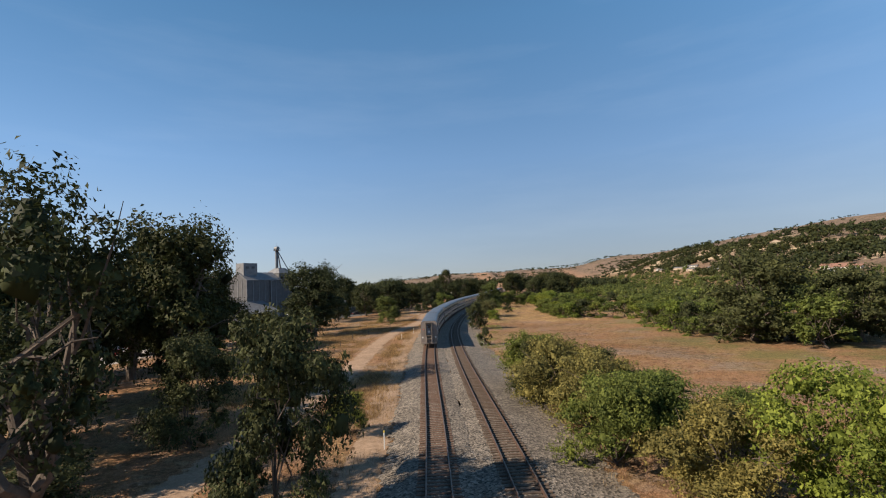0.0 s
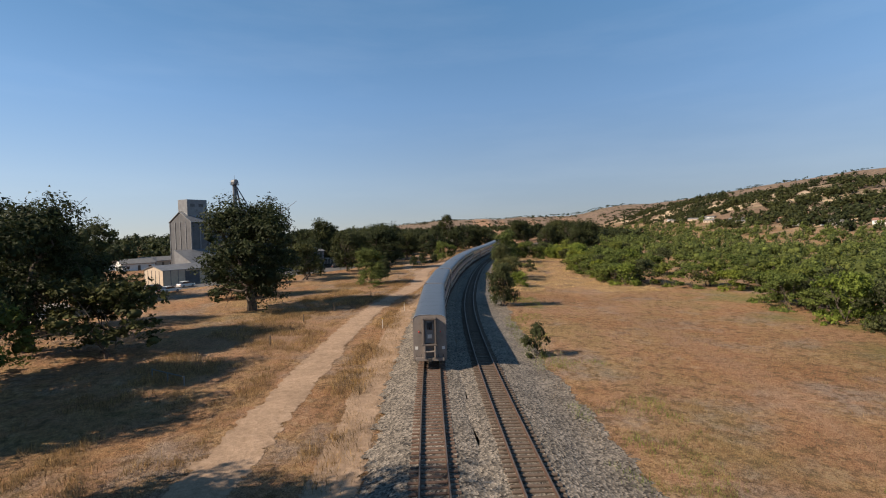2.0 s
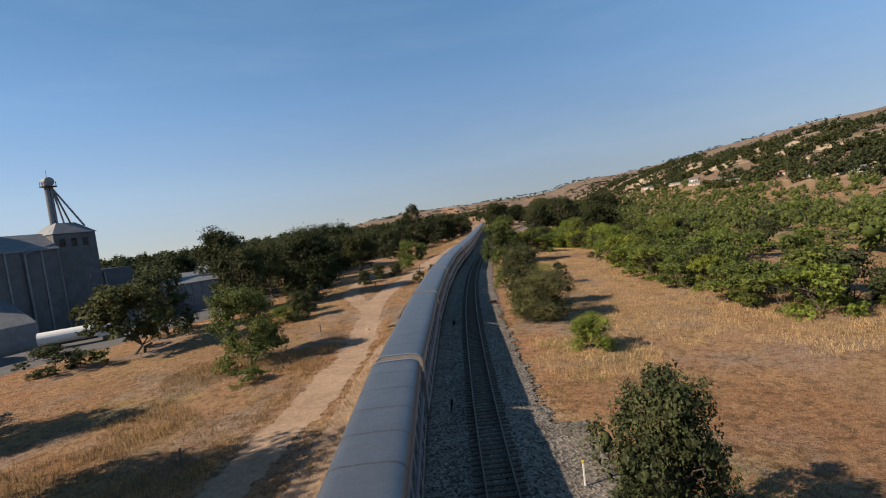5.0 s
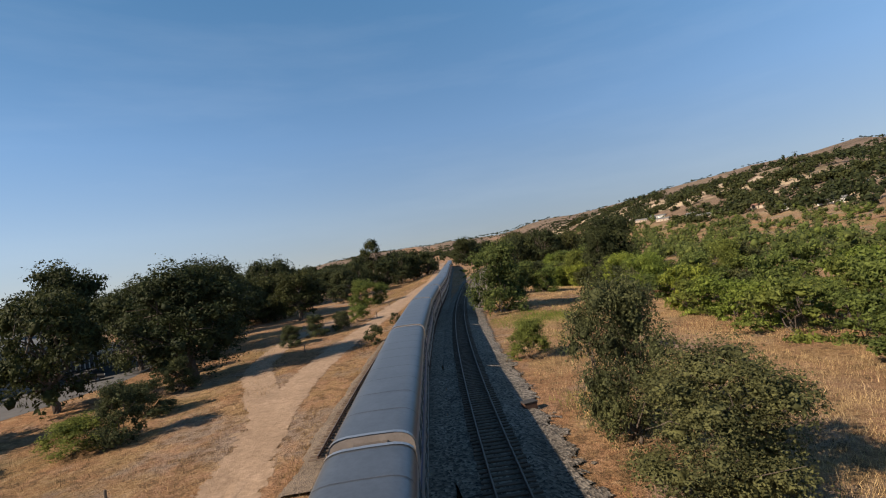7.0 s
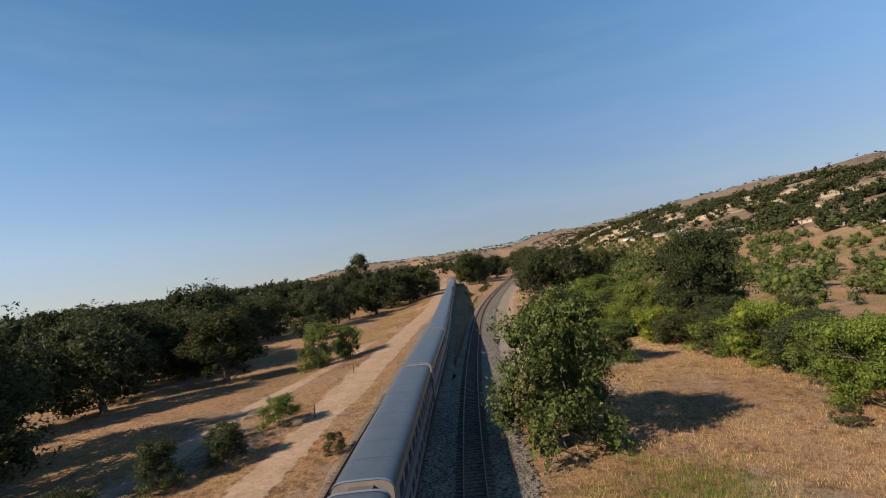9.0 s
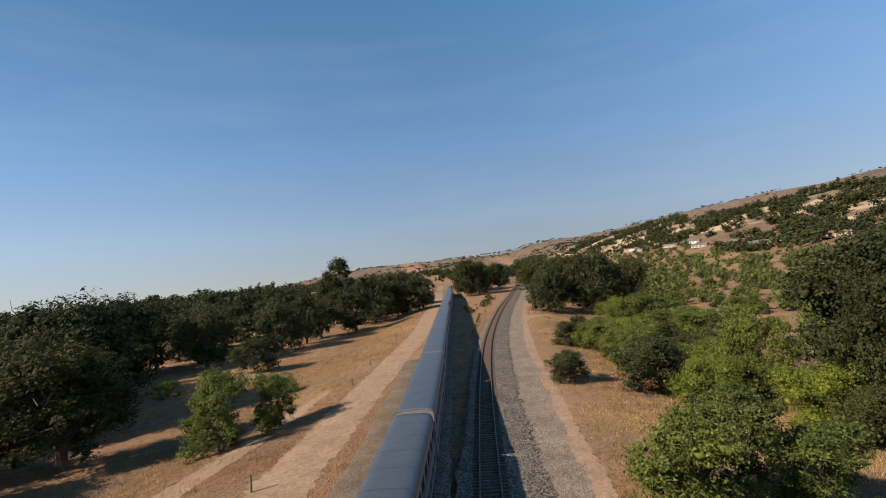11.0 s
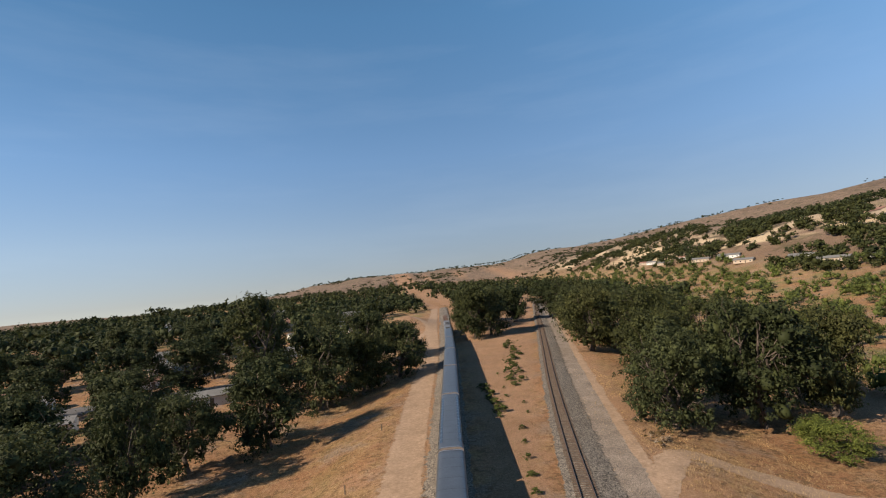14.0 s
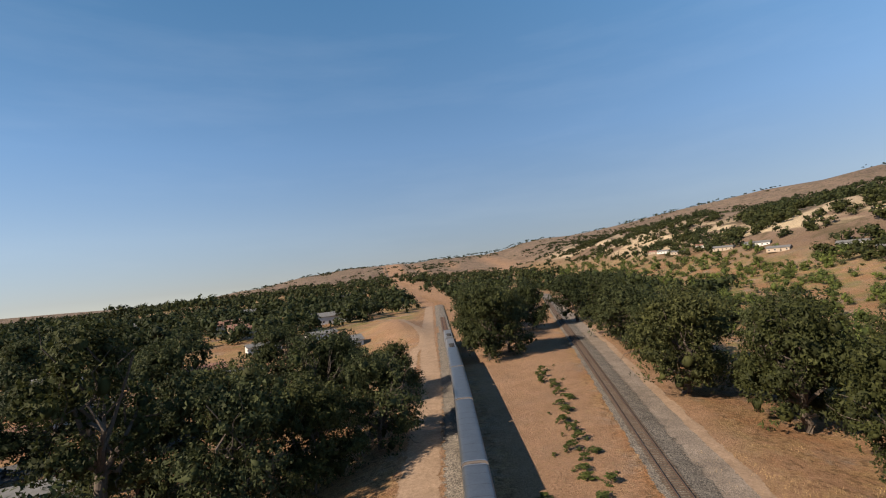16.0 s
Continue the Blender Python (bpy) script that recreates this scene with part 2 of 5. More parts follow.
M["oak2"] = leaf_mat("live_oak_leaves", (0.030, 0.036, 0.016), (0.068, 0.078, 0.033), 0.32)
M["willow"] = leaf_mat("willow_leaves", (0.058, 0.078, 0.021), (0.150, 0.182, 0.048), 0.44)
M["scrub"] = leaf_mat("scrub_leaves", (0.050, 0.058, 0.026), (0.128, 0.132, 0.060), 0.35)
M["brush"] = leaf_mat("grey_olive_leaves", (0.038, 0.043, 0.019), (0.104, 0.108, 0.046), 0.32)
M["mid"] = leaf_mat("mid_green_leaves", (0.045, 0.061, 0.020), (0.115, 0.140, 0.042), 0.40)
M["weed"] = leaf_mat("dead_weed_stalks", (0.085, 0.054, 0.027), (0.30, 0.205, 0.105), 0.15)
M["bright"] = leaf_mat("fresh_leaves", (0.068, 0.094, 0.015), (0.195, 0.240, 0.048), 0.44)
M["grey"] = leaf_mat("coyote_brush_leaves", (0.028, 0.031, 0.014), (0.082, 0.082, 0.039))
M["olive"] = leaf_mat("olive_leaves", (0.080, 0.076, 0.024), (0.215, 0.190, 0.066), 0.38)
M["brown"] = leaf_mat("dry_leaves", (0.045, 0.028, 0.013), (0.128, 0.083, 0.038))
M["bark"] = simple("oak_bark", (0.085, 0.065, 0.05), 0.95, 0, 0.4, 4.0, 0.6)
M["deadwood"] = simple("dead_wood", (0.30, 0.25, 0.19), 0.9, 0, 0.3, 4.0, 0.4)
M["straw"] = leaf_mat("dry_grass_blades", (0.10, 0.060, 0.027), (0.32, 0.210, 0.100), 0.15)
M["pale"] = leaf_mat("pale_grass_blades", (0.22, 0.150, 0.078), (0.50, 0.370, 0.205), 0.2)
M["roof"] = simple("train_roof_steel", (0.165, 0.176, 0.187), 0.42, 0.75, 0.12, 0.6, 0.03)
M["carside"] = simple("stainless_side", (0.425, 0.425, 0.425), 0.38, 0.8, 0.12, 0.8, 0.05)
M["endgrey"] = simple("end_wall_paint", (0.180, 0.153, 0.135), 0.6, 0.1, 0.2, 1.5, 0.05)
M["dark"] = simple("dark_underframe", (0.035, 0.032, 0.03), 0.8, 0.2)
M["rubber"] = simple("diaphragm_rubber", (0.075, 0.062, 0.055), 0.75)
M["white"] = simple("white_paint", (0.560, 0.552, 0.528), 0.6, 0, 0.12)
M["blue"] = simple("navy_band", (0.03, 0.055, 0.13), 0.4)
M["red"] = simple("red_lens", (0.5, 0.02, 0.015), 0.3)
M["galv"] = simple("galvanised_sheet", (0.155, 0.160, 0.168), 0.55, 0.35, 0.25, 0.7, 0.08)
# base colour also holds the shade on the grain elevator's wall
M["galvdark"] = simple("weathered_shaded_sheet", (0.070, 0.072, 0.078), 0.6, 0.25, 0.3, 0.6, 0.08)
M["concrete"] = simple("concrete", (0.270, 0.247, 0.225), 0.9, 0, 0.2, 0.8)
M["asphalt"] = simple("asphalt", (0.075, 0.072, 0.072), 0.9, 0, 0.25, 0.6)
M["tiles"] = simple("brown_roof", (0.22, 0.115, 0.08), 0.85, 0, 0.3, 1.0)
M["greyroof"] = simple("grey_roof", (0.13, 0.128, 0.125), 0.8, 0, 0.25, 1.0)
M["stucco"] = simple("stucco", (0.375, 0.300, 0.225), 0.9, 0, 0.15, 1.0)
M["post"] = simple("weathered_post", (0.10, 0.075, 0.055), 0.9)
M["yellow"] = simple("safety_yellow", (0.55, 0.38, 0.05), 0.6)


def glass_mat():
    m, nt, b = node_mat("tinted_window", 0.08, 0.0, 0.9)
    n = nodes_noise(nt, 0.8)
    nt.links.new(ramp(nt, n.outputs[0], [(0.3, (0.012, 0.014, 0.018)), (0.7, (0.03, 0.034, 0.04))]), b.inputs["Base Color"])
    return m


M["glass"] = glass_mat()


# ---- mesh helpers ----
def mesh(name, verts, faces, mat, smooth=False):
    me = bpy.data.meshes.new(name)
    me.from_pydata(verts, [], faces)
    me.materials.append(mat)
    if smooth:
        me.polygons.foreach_set("use_smooth", [True] * len(me.polygons))
    me.update()
    return me


def from_bm(name, bm, mat):
    me = bpy.data.meshes.new(name)
    bm.to_mesh(me)
    bm.free()
    me.materials.append(mat)
    return me


def part(name, bm, material, parent, label=""):
    me = bm if isinstance(bm, bpy.types.Mesh) else from_bm(name, bm, material)
    ob = new(name, me)
    ob.parent = parent
    return tagged(ob, label)


def thing(name, label, category, group="", kind="", loc=(0, 0, 0), rz=0.0):
    ob = new(name)
    ob.matrix_world = pose(*loc, 0, 0, rz)
    return tagged(ob, label, category, group, kind)


def box(bm, x0, y0, z0, x1, y1, z1, bevel=0.0):
    r = bmesh.ops.create_cube(bm, size=1.0, matrix=Matrix.LocRotScale(((x0 + x1) / 2, (y0 + y1) / 2, (z0 + z1) / 2), None, (abs(x1 - x0), abs(y1 - y0), abs(z1 - z0))))
    if bevel:
        es = list({e for v in r["verts"] for e in v.link_edges})
        bmesh.ops.bevel(bm, geom=es, offset=bevel, segments=1, affect="EDGES")
    return bm


def boxes(*items, bevel=0.0):
    bm = bmesh.new()
    for it in items:
        box(bm, *it, bevel=bevel)
    return bm


def rod(bm, a, b, r, r2=None, seg=8):
    a, b = Vector(a), Vector(b)
    d = b - a
    m = Matrix.Translation((a + b) / 2) @ d.to_track_quat("Z", "Y").to_matrix().to_4x4()
    bmesh.ops.create_cone(bm, cap_ends=True, segments=seg, radius1=r, radius2=r if r2 is None else r2, depth=d.length, matrix=m)
    return bm


def prism(profile, x0, x1, axis="x"):
    """A closed profile swept straight; profile in the plane across the axis."""
    bm = bmesh.new()
    rings = []
    for s in (x0, x1):
        rings.append([bm.verts.new((s, p[0], p[1]) if axis == "x" else (p[0], s, p[1])) for p in profile])
    n = len(profile)
    for i in range(n):
        bm.faces.new((rings[0][i], rings[0][(i + 1) % n], rings[1][(i + 1) % n], rings[1][i]))
    bm.faces.new(rings[0][::-1])
    bm.faces.new(rings[1])
    bmesh.ops.recalc_face_normals(bm, faces=bm.faces)
    return bm


# ---- plan: the two railway lines, the dirt road, the lie of the land ----
def spline(ctrl):
    ys = np.array([c[0] for c in ctrl], float)
    xs = np.array([c[1] for c in ctrl], float)
    fine = np.arange(ys[0], ys[-1] + 0.01, 1.0)
    x = np.interp(fine, ys, xs)
    k = np.ones(25) / 25
    pad = np.pad(x, 24, mode="reflect", reflect_type="odd")
    x = np.convolve(np.convolve(pad, k, "same"), k, "same")[24:-24]
    return lambda y: float(np.interp(y, fine, x))


main_x = spline([(-120, 10.8), (-60, 6.8), (0, 2.7), (12, 1.7), (30, 0.0), (45, -1.2), (60, -2.3), (78, -3.2), (92, -3.5), (106, -3.4), (126, -2.3), (142, -1.5), (160, 0.0), (180, 2.0), (195, 3.9),
                 (210, 6.0), (224, 8.3), (246, 11.7), (270, 14.9), (292, 17.7), (324, 22.0), (360, 26.8), (394, 31.5), (436, 37.2), (476, 42.0), (547, 50.0), (700, 68)])
gap_x = spline([(-120, 5.1), (225, 5.1), (245, 5.6), (269, 6.9), (297, 9.2), (327, 12.8), (360, 17.6), (391, 22.5), (442, 31.6), (517, 46.0), (620, 66), (700, 82)])
side_x = lambda y: main_x(y) + gap_x(y)
road_x = spline([(-120, -16), (-20, -15.0), (10, -14.0), (20, -13.4), (32, -12.6), (46, -13.0), (60, -14.0), (75, -14.7), (90, -14.9), (104, -14.4), (118, -12.2), (132, -9.6), (150, -11.0), (165, -12.2), (183, -11.2), (196, -8.6), (208, -6.0), (225, -3.4), (241, -0.6),
                 (280, 6.6), (331, 16.6), (380, 22.4), (422, 28.4), (445, 32.4), (500, 37.5), (560, 44), (700, 60)])


def smooth(a, b, v):
    k = min(1.0, max(0.0, (v - a) / (b - a)))
    return k * k * (3 - 2 * k)


def land(x, y):
    """Height of the ground. Rails lie at about 0."""
    ym = min(max(y, -120), 700)
    d = x - main_x(ym)
    z = -0.75
    if d > 0:
        z -= 0.5 * smooth(9 + gap_x(ym), 22 + gap_x(ym), d)
    else:
        z -= 0.25 * smooth(14, 40, -d)
    # lower ground on both sides of the far stretch
    z -= 2.9 * smooth(2, 20, road_x(ym) - x) * smooth(215, 290, y) * (1 - smooth(500, 600, y))
    z -= 2.9 * smooth(12, 34, d - gap_x(ym)) * smooth(205, 275, y)
    # river flat, then the hills
    e = x - 0.17 * y
    z += (0.52 + 0.50 * smooth(350, 1100, y)) * 72 * smooth(112, 400, e) * (1 - 0.35 * smooth(900, 2600, y)) + 60 * smooth(380, 1100, e)
    # far range ahead and valley to the left, shaped to the camera's skyline
    z += 88 * math.exp(-((x - 700) / 900) ** 2 - ((y - 3000) / 700) ** 2)
    z += 48 * math.exp(-((x + 300) / 500) ** 2 - ((y - 3300) / 600) ** 2)
    z += 60 * math.exp(-((x + 2400) / 420) ** 2 - ((y - 3800) / 500) ** 2)
    z += 110 * math.exp(-((x - 1800) / 520) ** 2 - ((y - 2300) / 600) ** 2)
    z += 85 * math.exp(-((x - 1990) / 260) ** 2 - ((y - 1870) / 350) ** 2)
    z += 17 * math.exp(-((x - 500) / 120) ** 2 - ((y - 640) / 130) ** 2)
    z -= 75 * smooth(250, 2500, -e)
    z += 5.5 * math.exp(-((x - 29) / 12) ** 2 - ((y - 566) / 30) ** 2)
    far = smooth(130, 420, abs(e)) + smooth(700, 1400, y)
    z += min(far, 1) * 15 * noise.noise(Vector((x * 0.006, y * 0.006, 3.1)))
    z += min(far, 1) * 4 * noise.noise(Vector((x * 0.02, y * 0.02, 5.1)))
    near = 0.14 * noise.noise(Vector((x * 0.11, y * 0.11, 0.3))) + 0.22 * noise.noise(Vector((x * 0.035, y * 0.035, 9.3)))
    keep = smooth(3.2, 8.0, min(abs(d), abs(d - gap_x(ym)), abs(d - gap_x(ym) * 0.5) + 1.0)) * smooth(1.5, 4.5, abs(x - road_x(ym)))
    return z + near * keep


def steps(lo, hi, step, far_lo, far_hi, grow=1.18):
    v = list(np.arange(lo, hi + 0.01, step))
    s, p = step, hi
    while p < far_hi:
        s *= grow
        p += s
        v.append(min(p, far_hi))
    s, p = step, lo
    while p > far_lo:
        s *= grow
        p -= s
        v.insert(0, max(p, far_lo))
    return v


def build_ground():
    xs = steps(-60, 110, 2.0, -4700, 4700)
    ys = steps(-40, 560, 2.0, -900, 4800)
    verts = [(x, y, land(x, y)) for y in ys for x in xs]
    n = len(xs)
    faces = [(j * n + i, j * n + i + 1, (j + 1) * n + i + 1, (j + 1) * n + i) for j in range(len(ys) - 1) for i in range(n - 1)]
    me = mesh("ground", verts, faces, M["ground"], True)
    col = me.color_attributes.new("cover", "FLOAT_COLOR", "POINT")
    vals = []
    for x, y, z in verts:
        ym = min(max(y, -120), 700)
        d = x - main_x(ym) - gap_x(ym)
        e = x - 0.17 * y
        farc = max(smooth(175, 260, e), smooth(1500, 2200, y))
        pale = smooth(200, 228, e) * (1 - smooth(310, 360, e)) * smooth(260, 420, y) * (1 - smooth(1500, 1900, y))
        green = smooth(7, 11, d) * (1 - smooth(14, 20, d)) * 0.35 + smooth(30, 48, d) * (1 - farc) * 0.9
        green += 0.85 * smooth(470, 640, y) * (1 - farc) * smooth(8, 20, min(abs(x - main_x(ym)), abs(d)))
        green += 0.35 * smooth(6, 12, -(x - road_x(ym)) ) * (1 - smooth(20, 40, -(x - road_x(ym))))
        between = smooth(235, 262, y) * smooth(3.5, 6, x - main_x(ym)) * smooth(3.0, 5.5, side_x(ym) - x)
        bare = max(between * 0.85, 0.8 * smooth(225, 260, y) * smooth(4, 7, d) * (1 - smooth(11, 16, d)))
        bare = max(bare, 0.85 * smooth(222, 250, y) * smooth(2.5, 4.5, main_x(ym) - x) * (1 - smooth(1.5, 4.0, road_x(ym) - x)))
        path = float(np.interp(y, [30, 62, 95, 125, 145, 176, 200, 225], [24.5, 27, 26.5, 27.5, 27, 30, 34, 38]))
        bare = max(bare, 0.85 * math.exp(-((x - path) / 1.2) ** 2) * smooth(10, 40, y) * (1 - smooth(205, 230, y)))
        bare = max(bare, math.exp(-((x - 41) / 5.5) ** 4 - ((y - 232) / 5.5) ** 4), 0.4 * smooth(222, 240, y) * (1 - smooth(268, 300, y)) * smooth(2, 6, road_x(ym) - x) * (1 - smooth(28, 40, road_x(ym) - x)))
        sandy = noise.noise(Vector((x * 0.035, y * 0.022, 14.0))) + 0.4 * noise.noise(Vector((x * 0.11, y * 0.09, 4.0)))
        bare = max(bare, 0.9 * smooth(0.06, 0.22, sandy) * smooth(26, 40, d) * (1 - smooth(150, 190, e)) * smooth(225, 270, y))
        bare = max(bare, 0.7 * math.exp(-((x + 25) / 10) ** 2 - ((y - 78) / 12) ** 2))
        bare = max(bare, math.exp(-((x - 31) / 14) ** 2 - ((y - 560) / 36) ** 2))
        vals += [farc, min(green, 1), min(bare, 1), pale]
    col.data.foreach_set("color", vals)
    return tagged(new("ground", me), "dry straw-coloured grassland with bare reddish soil", "ground", kind="structure")


ground = build_ground()


def ribbon(name, fx, y0, y1, prof, mat, label, category="", step=1.5, wob=0.0, seed=0.0, joined=()):
    """A strip along a line; prof: (offset, height above datum or ground) across it."""
    ys = np.arange(y0, y1 + 0.01, step)
    verts, faces = [], []
    k = len(prof)
    for y in ys:
        c = fx(y)
        s = (fx(y + 0.5) - fx(y - 0.5))
        nx, ny = 1 / math.hypot(1, s), -s / math.hypot(1, s)
        for i, (o, h, onland) in enumerate(prof):
            w = wob * noise.noise(Vector((y * 0.23, o * 0.4, seed))) + 0.5 * wob * noise.noise(Vector((y * 0.9, o, seed)))
            px, py = c + nx * (o + w), y + ny * (o + w)
            verts.append((px, py, (land(px, py) if onland else 0.0) + h))
    for j in range(len(ys) - 1):
        for i in range(k - 1):
            a = j * k + i
            faces.append((a, a + 1, a + k + 1, a + k))
    return tagged(new(name, border(mesh(name, verts, faces, mat, True), k, joined, 240.0)), label, category, kind="structure")


ribbon("ballast_bed", lambda y: main_x(y) + 0.0, -100, 690, [(-4.6, 0.02, 1), (-2.9, -0.42, 0), (-1.9, -0.14, 0), (0, -0.12, 0), (1.9, -0.14, 0), (2.62, -0.24, 0)], M["ballast"], "grey crushed-stone ballast under the main line", "ballast", wob=0.35, joined=(5,))
ribbon("ballast_bed", side_x, -100, 112, [(-2.6, -0.25, 0), (-1.8, -0.16, 0), (0, -0.14, 0), (1.8, -0.17, 0), (3.2, -0.5, 0), (4.4, -0.68, 0), (5.4, 0.03, 1), (7.2, 0.015, 1)], M["ballast"], "wide grey crushed-stone shoulder of the siding", "ballast", wob=0.6, seed=4.0, joined=(0,))
ribbon("ballast_bed", side_x, 111.5, 690, [(-2.6, -0.25, 0), (-1.8, -0.16, 0), (0, -0.14, 0), (1.8, -0.17, 0), (3.0, -0.5, 0), (5.2, 0.015, 1)], M["ballast"], "grey crushed-stone ballast under the siding", "ballast", wob=0.5, seed=4.0, joined=(0,))
ribbon("dirt_road", road_x, -100, 118, [(-2.5, 0.02, 1), (-1.2, 0.035, 1), (-0.1, 0.05, 1), (0.9, 0.035, 1), (2.0, 0.02, 1)], M["dirt"], "pale dusty dirt road beside the railway", "dirt road", step=0.75, wob=0.42, seed=8.0)
ribbon("dirt_road", road_x, 117, 226, [(-2.5, 0.02, 1), (-1.2, 0.035, 1), (-0.1, 0.05, 1), (1.2, 0.035, 1), (2.4, 0.02, 1)], M["dirt"], "pale dusty dirt road beside the railway", "dirt road", step=0.75, wob=0.42, seed=8.0)
ribbon("dirt_road", road_x, 225, 690, [(-3.6, 0.02, 1), (-2.0, 0.035, 1), (-0.1, 0.05, 1), (1.8, 0.035, 1), (3.2, 0.02, 1)], M["dirt"], "pale dusty dirt road beside the railway", "dirt road", step=0.75, wob=0.42, seed=9.0)


# ---- railway track ----
def rail_line(fx, off, y0, y1, step=2.0):
    """One rail: a T profile swept along the line."""
    prof = [(-0.07, 0.0), (0.07, 0.0), (0.07, 0.02), (0.015, 0.04), (0.015, 0.13), (0.036, 0.14), (0.036, 0.175), (-0.036, 0.175), (-0.036, 0.14), (-0.015, 0.13), (-0.015, 0.04), (-0.07, 0.02)]
    ys = np.arange(y0, y1 + 0.01, step)
    k = len(prof)
    verts, faces = [], []
    for y in ys:
        s = fx(y + 0.5) - fx(y - 0.5)
        nx, ny = 1 / math.hypot(1, s), -s / math.hypot(1, s)
        for o, h in prof:
            verts.append((fx(y) + nx * (off + o), y + ny * (off + o), h - 0.06))
    for j in range(len(ys) - 1):
        for i in range(k):
            a, b = j * k + i, j * k + (i + 1) % k
            faces.append((a, b, b + k, a + k))
    faces.append(tuple(range(k))[::-1])
    faces.append(tuple(range((len(ys) - 1) * k, len(ys) * k)))
    me = mesh("rail", verts, faces, M["rail"])
    me.materials.append(M["railtop"])
    for i, p in enumerate(me.polygons):
        if i % k == 6 and i < (len(ys) - 1) * k:
            p.material_index = 1
    return me


def tie_mesh(mat):
    bm = boxes((-1.3, -0.11, -0.09, 1.3, 0.11, 0.0), bevel=0.015)
    return from_bm("tie", bm, mat)


TIE, TIE_RUST = tie_mesh(M["tie"]), tie_mesh(M["tie_rust"])


def build_track(fx, y0, y1, near0, near1, label, seed, tie):
    tr = tagged(new("railway_track"), label, "railway track", "railway tracks", "structure")
    for off in (-0.7525, 0.7525):
        part("rail", rail_line(fx, off, y0, y1), None, tr, "rusty steel rail with a worn head")
    rng = random.Random(seed)
    rest_v, rest_f = [], []
    base = [v.co.copy() for v in TIE.vertices]
    polys = [tuple(p.vertices) for p in TIE.polygons]
    y = y0
    while y < y1:
        s = fx(y + 0.5) - fx(y - 0.5)
        a = math.degrees(math.atan2(-s, 1)) + rng.uniform(-1.5, 1.5)
        m = pose(fx(y) + rng.uniform(-0.06, 0.06), y, -0.062 + rng.uniform(-0.025, 0.005), 0, 0, a)
        if near0 <= y <= near1:
            t = new("tie", tie)
            t.matrix_world = m
            t.parent = tr
        else:
            n = len(rest_v)
            rest_v += [tuple(m @ c) for c in base]
            rest_f += [tuple(i + n for i in p) for p in polys]
        y += 0.52 + rng.uniform(-0.03, 0.03)
    tagged(part("ties", mesh("ties", rest_v, rest_f, tie.materials[0]), None, tr), kind="stuff")
    return tr


build_track(main_x, -60, 600, -10, 62, "main line of rusty rails on timber ties", 1, TIE_RUST)
build_track(side_x, -60, 640, 12, 165, "siding of rusty rails on weathered timber ties", 2, TIE)


# ---- the passenger train ----
HALF = 1.52


def car_section(w, grow=0.0):
    """Half-rounded upper body across the car, from left eave over the roof to right eave."""
    pts = []
    for a in range(0, 181, 15):
        c, s = math.cos(radians(180 - a)), math.sin(radians(a))
        cx = math.copysign(abs(c) ** 0.45, c) if abs(c) > 1e-6 else 0.0
        pts.append((cx * (w + grow), 4.28 + (abs(s) ** 0.75) * (0.62 + grow)))
    return pts


def sweep(points, x0, x1, closed=False, n=2):
    """An open strip of points (across, up) swept along x."""
    xs = np.linspace(x0, x1, n)
    verts = [(x, p[0], p[1]) for x in xs for p in points]
    k = len(points)
    faces = []
    for j in range(n - 1):
        for i in range(k if closed else k - 1):
            a, b = j * k + i, j * k + (i + 1) % k
            faces.append((a, a + k, b + k, b))
    return verts, faces


def truck(parent, x):
    t = part("truck", boxes((x - 1.75, -1.12, 0.42, x + 1.75, -0.95, 0.78), (x - 1.75, 0.95, 0.42, x + 1.75, 1.12, 0.78), (x - 0.3, -1.1, 0.45, x + 0.3, 1.1, 0.8), bevel=0.03), M["dark"], parent)
    for dx in (-1.3, 1.3):
        bm = bmesh.new()
        for s in (-0.75, 0.75):
            rod(bm, (x + dx, s - 0.065, 0.575), (x + dx, s + 0.065, 0.575), 0.457, seg=20)
        rod(bm, (x + dx, -1.0, 0.575), (x + dx, 1.0, 0.575), 0.09)
        part("wheelset", bm, M["dark"], t)


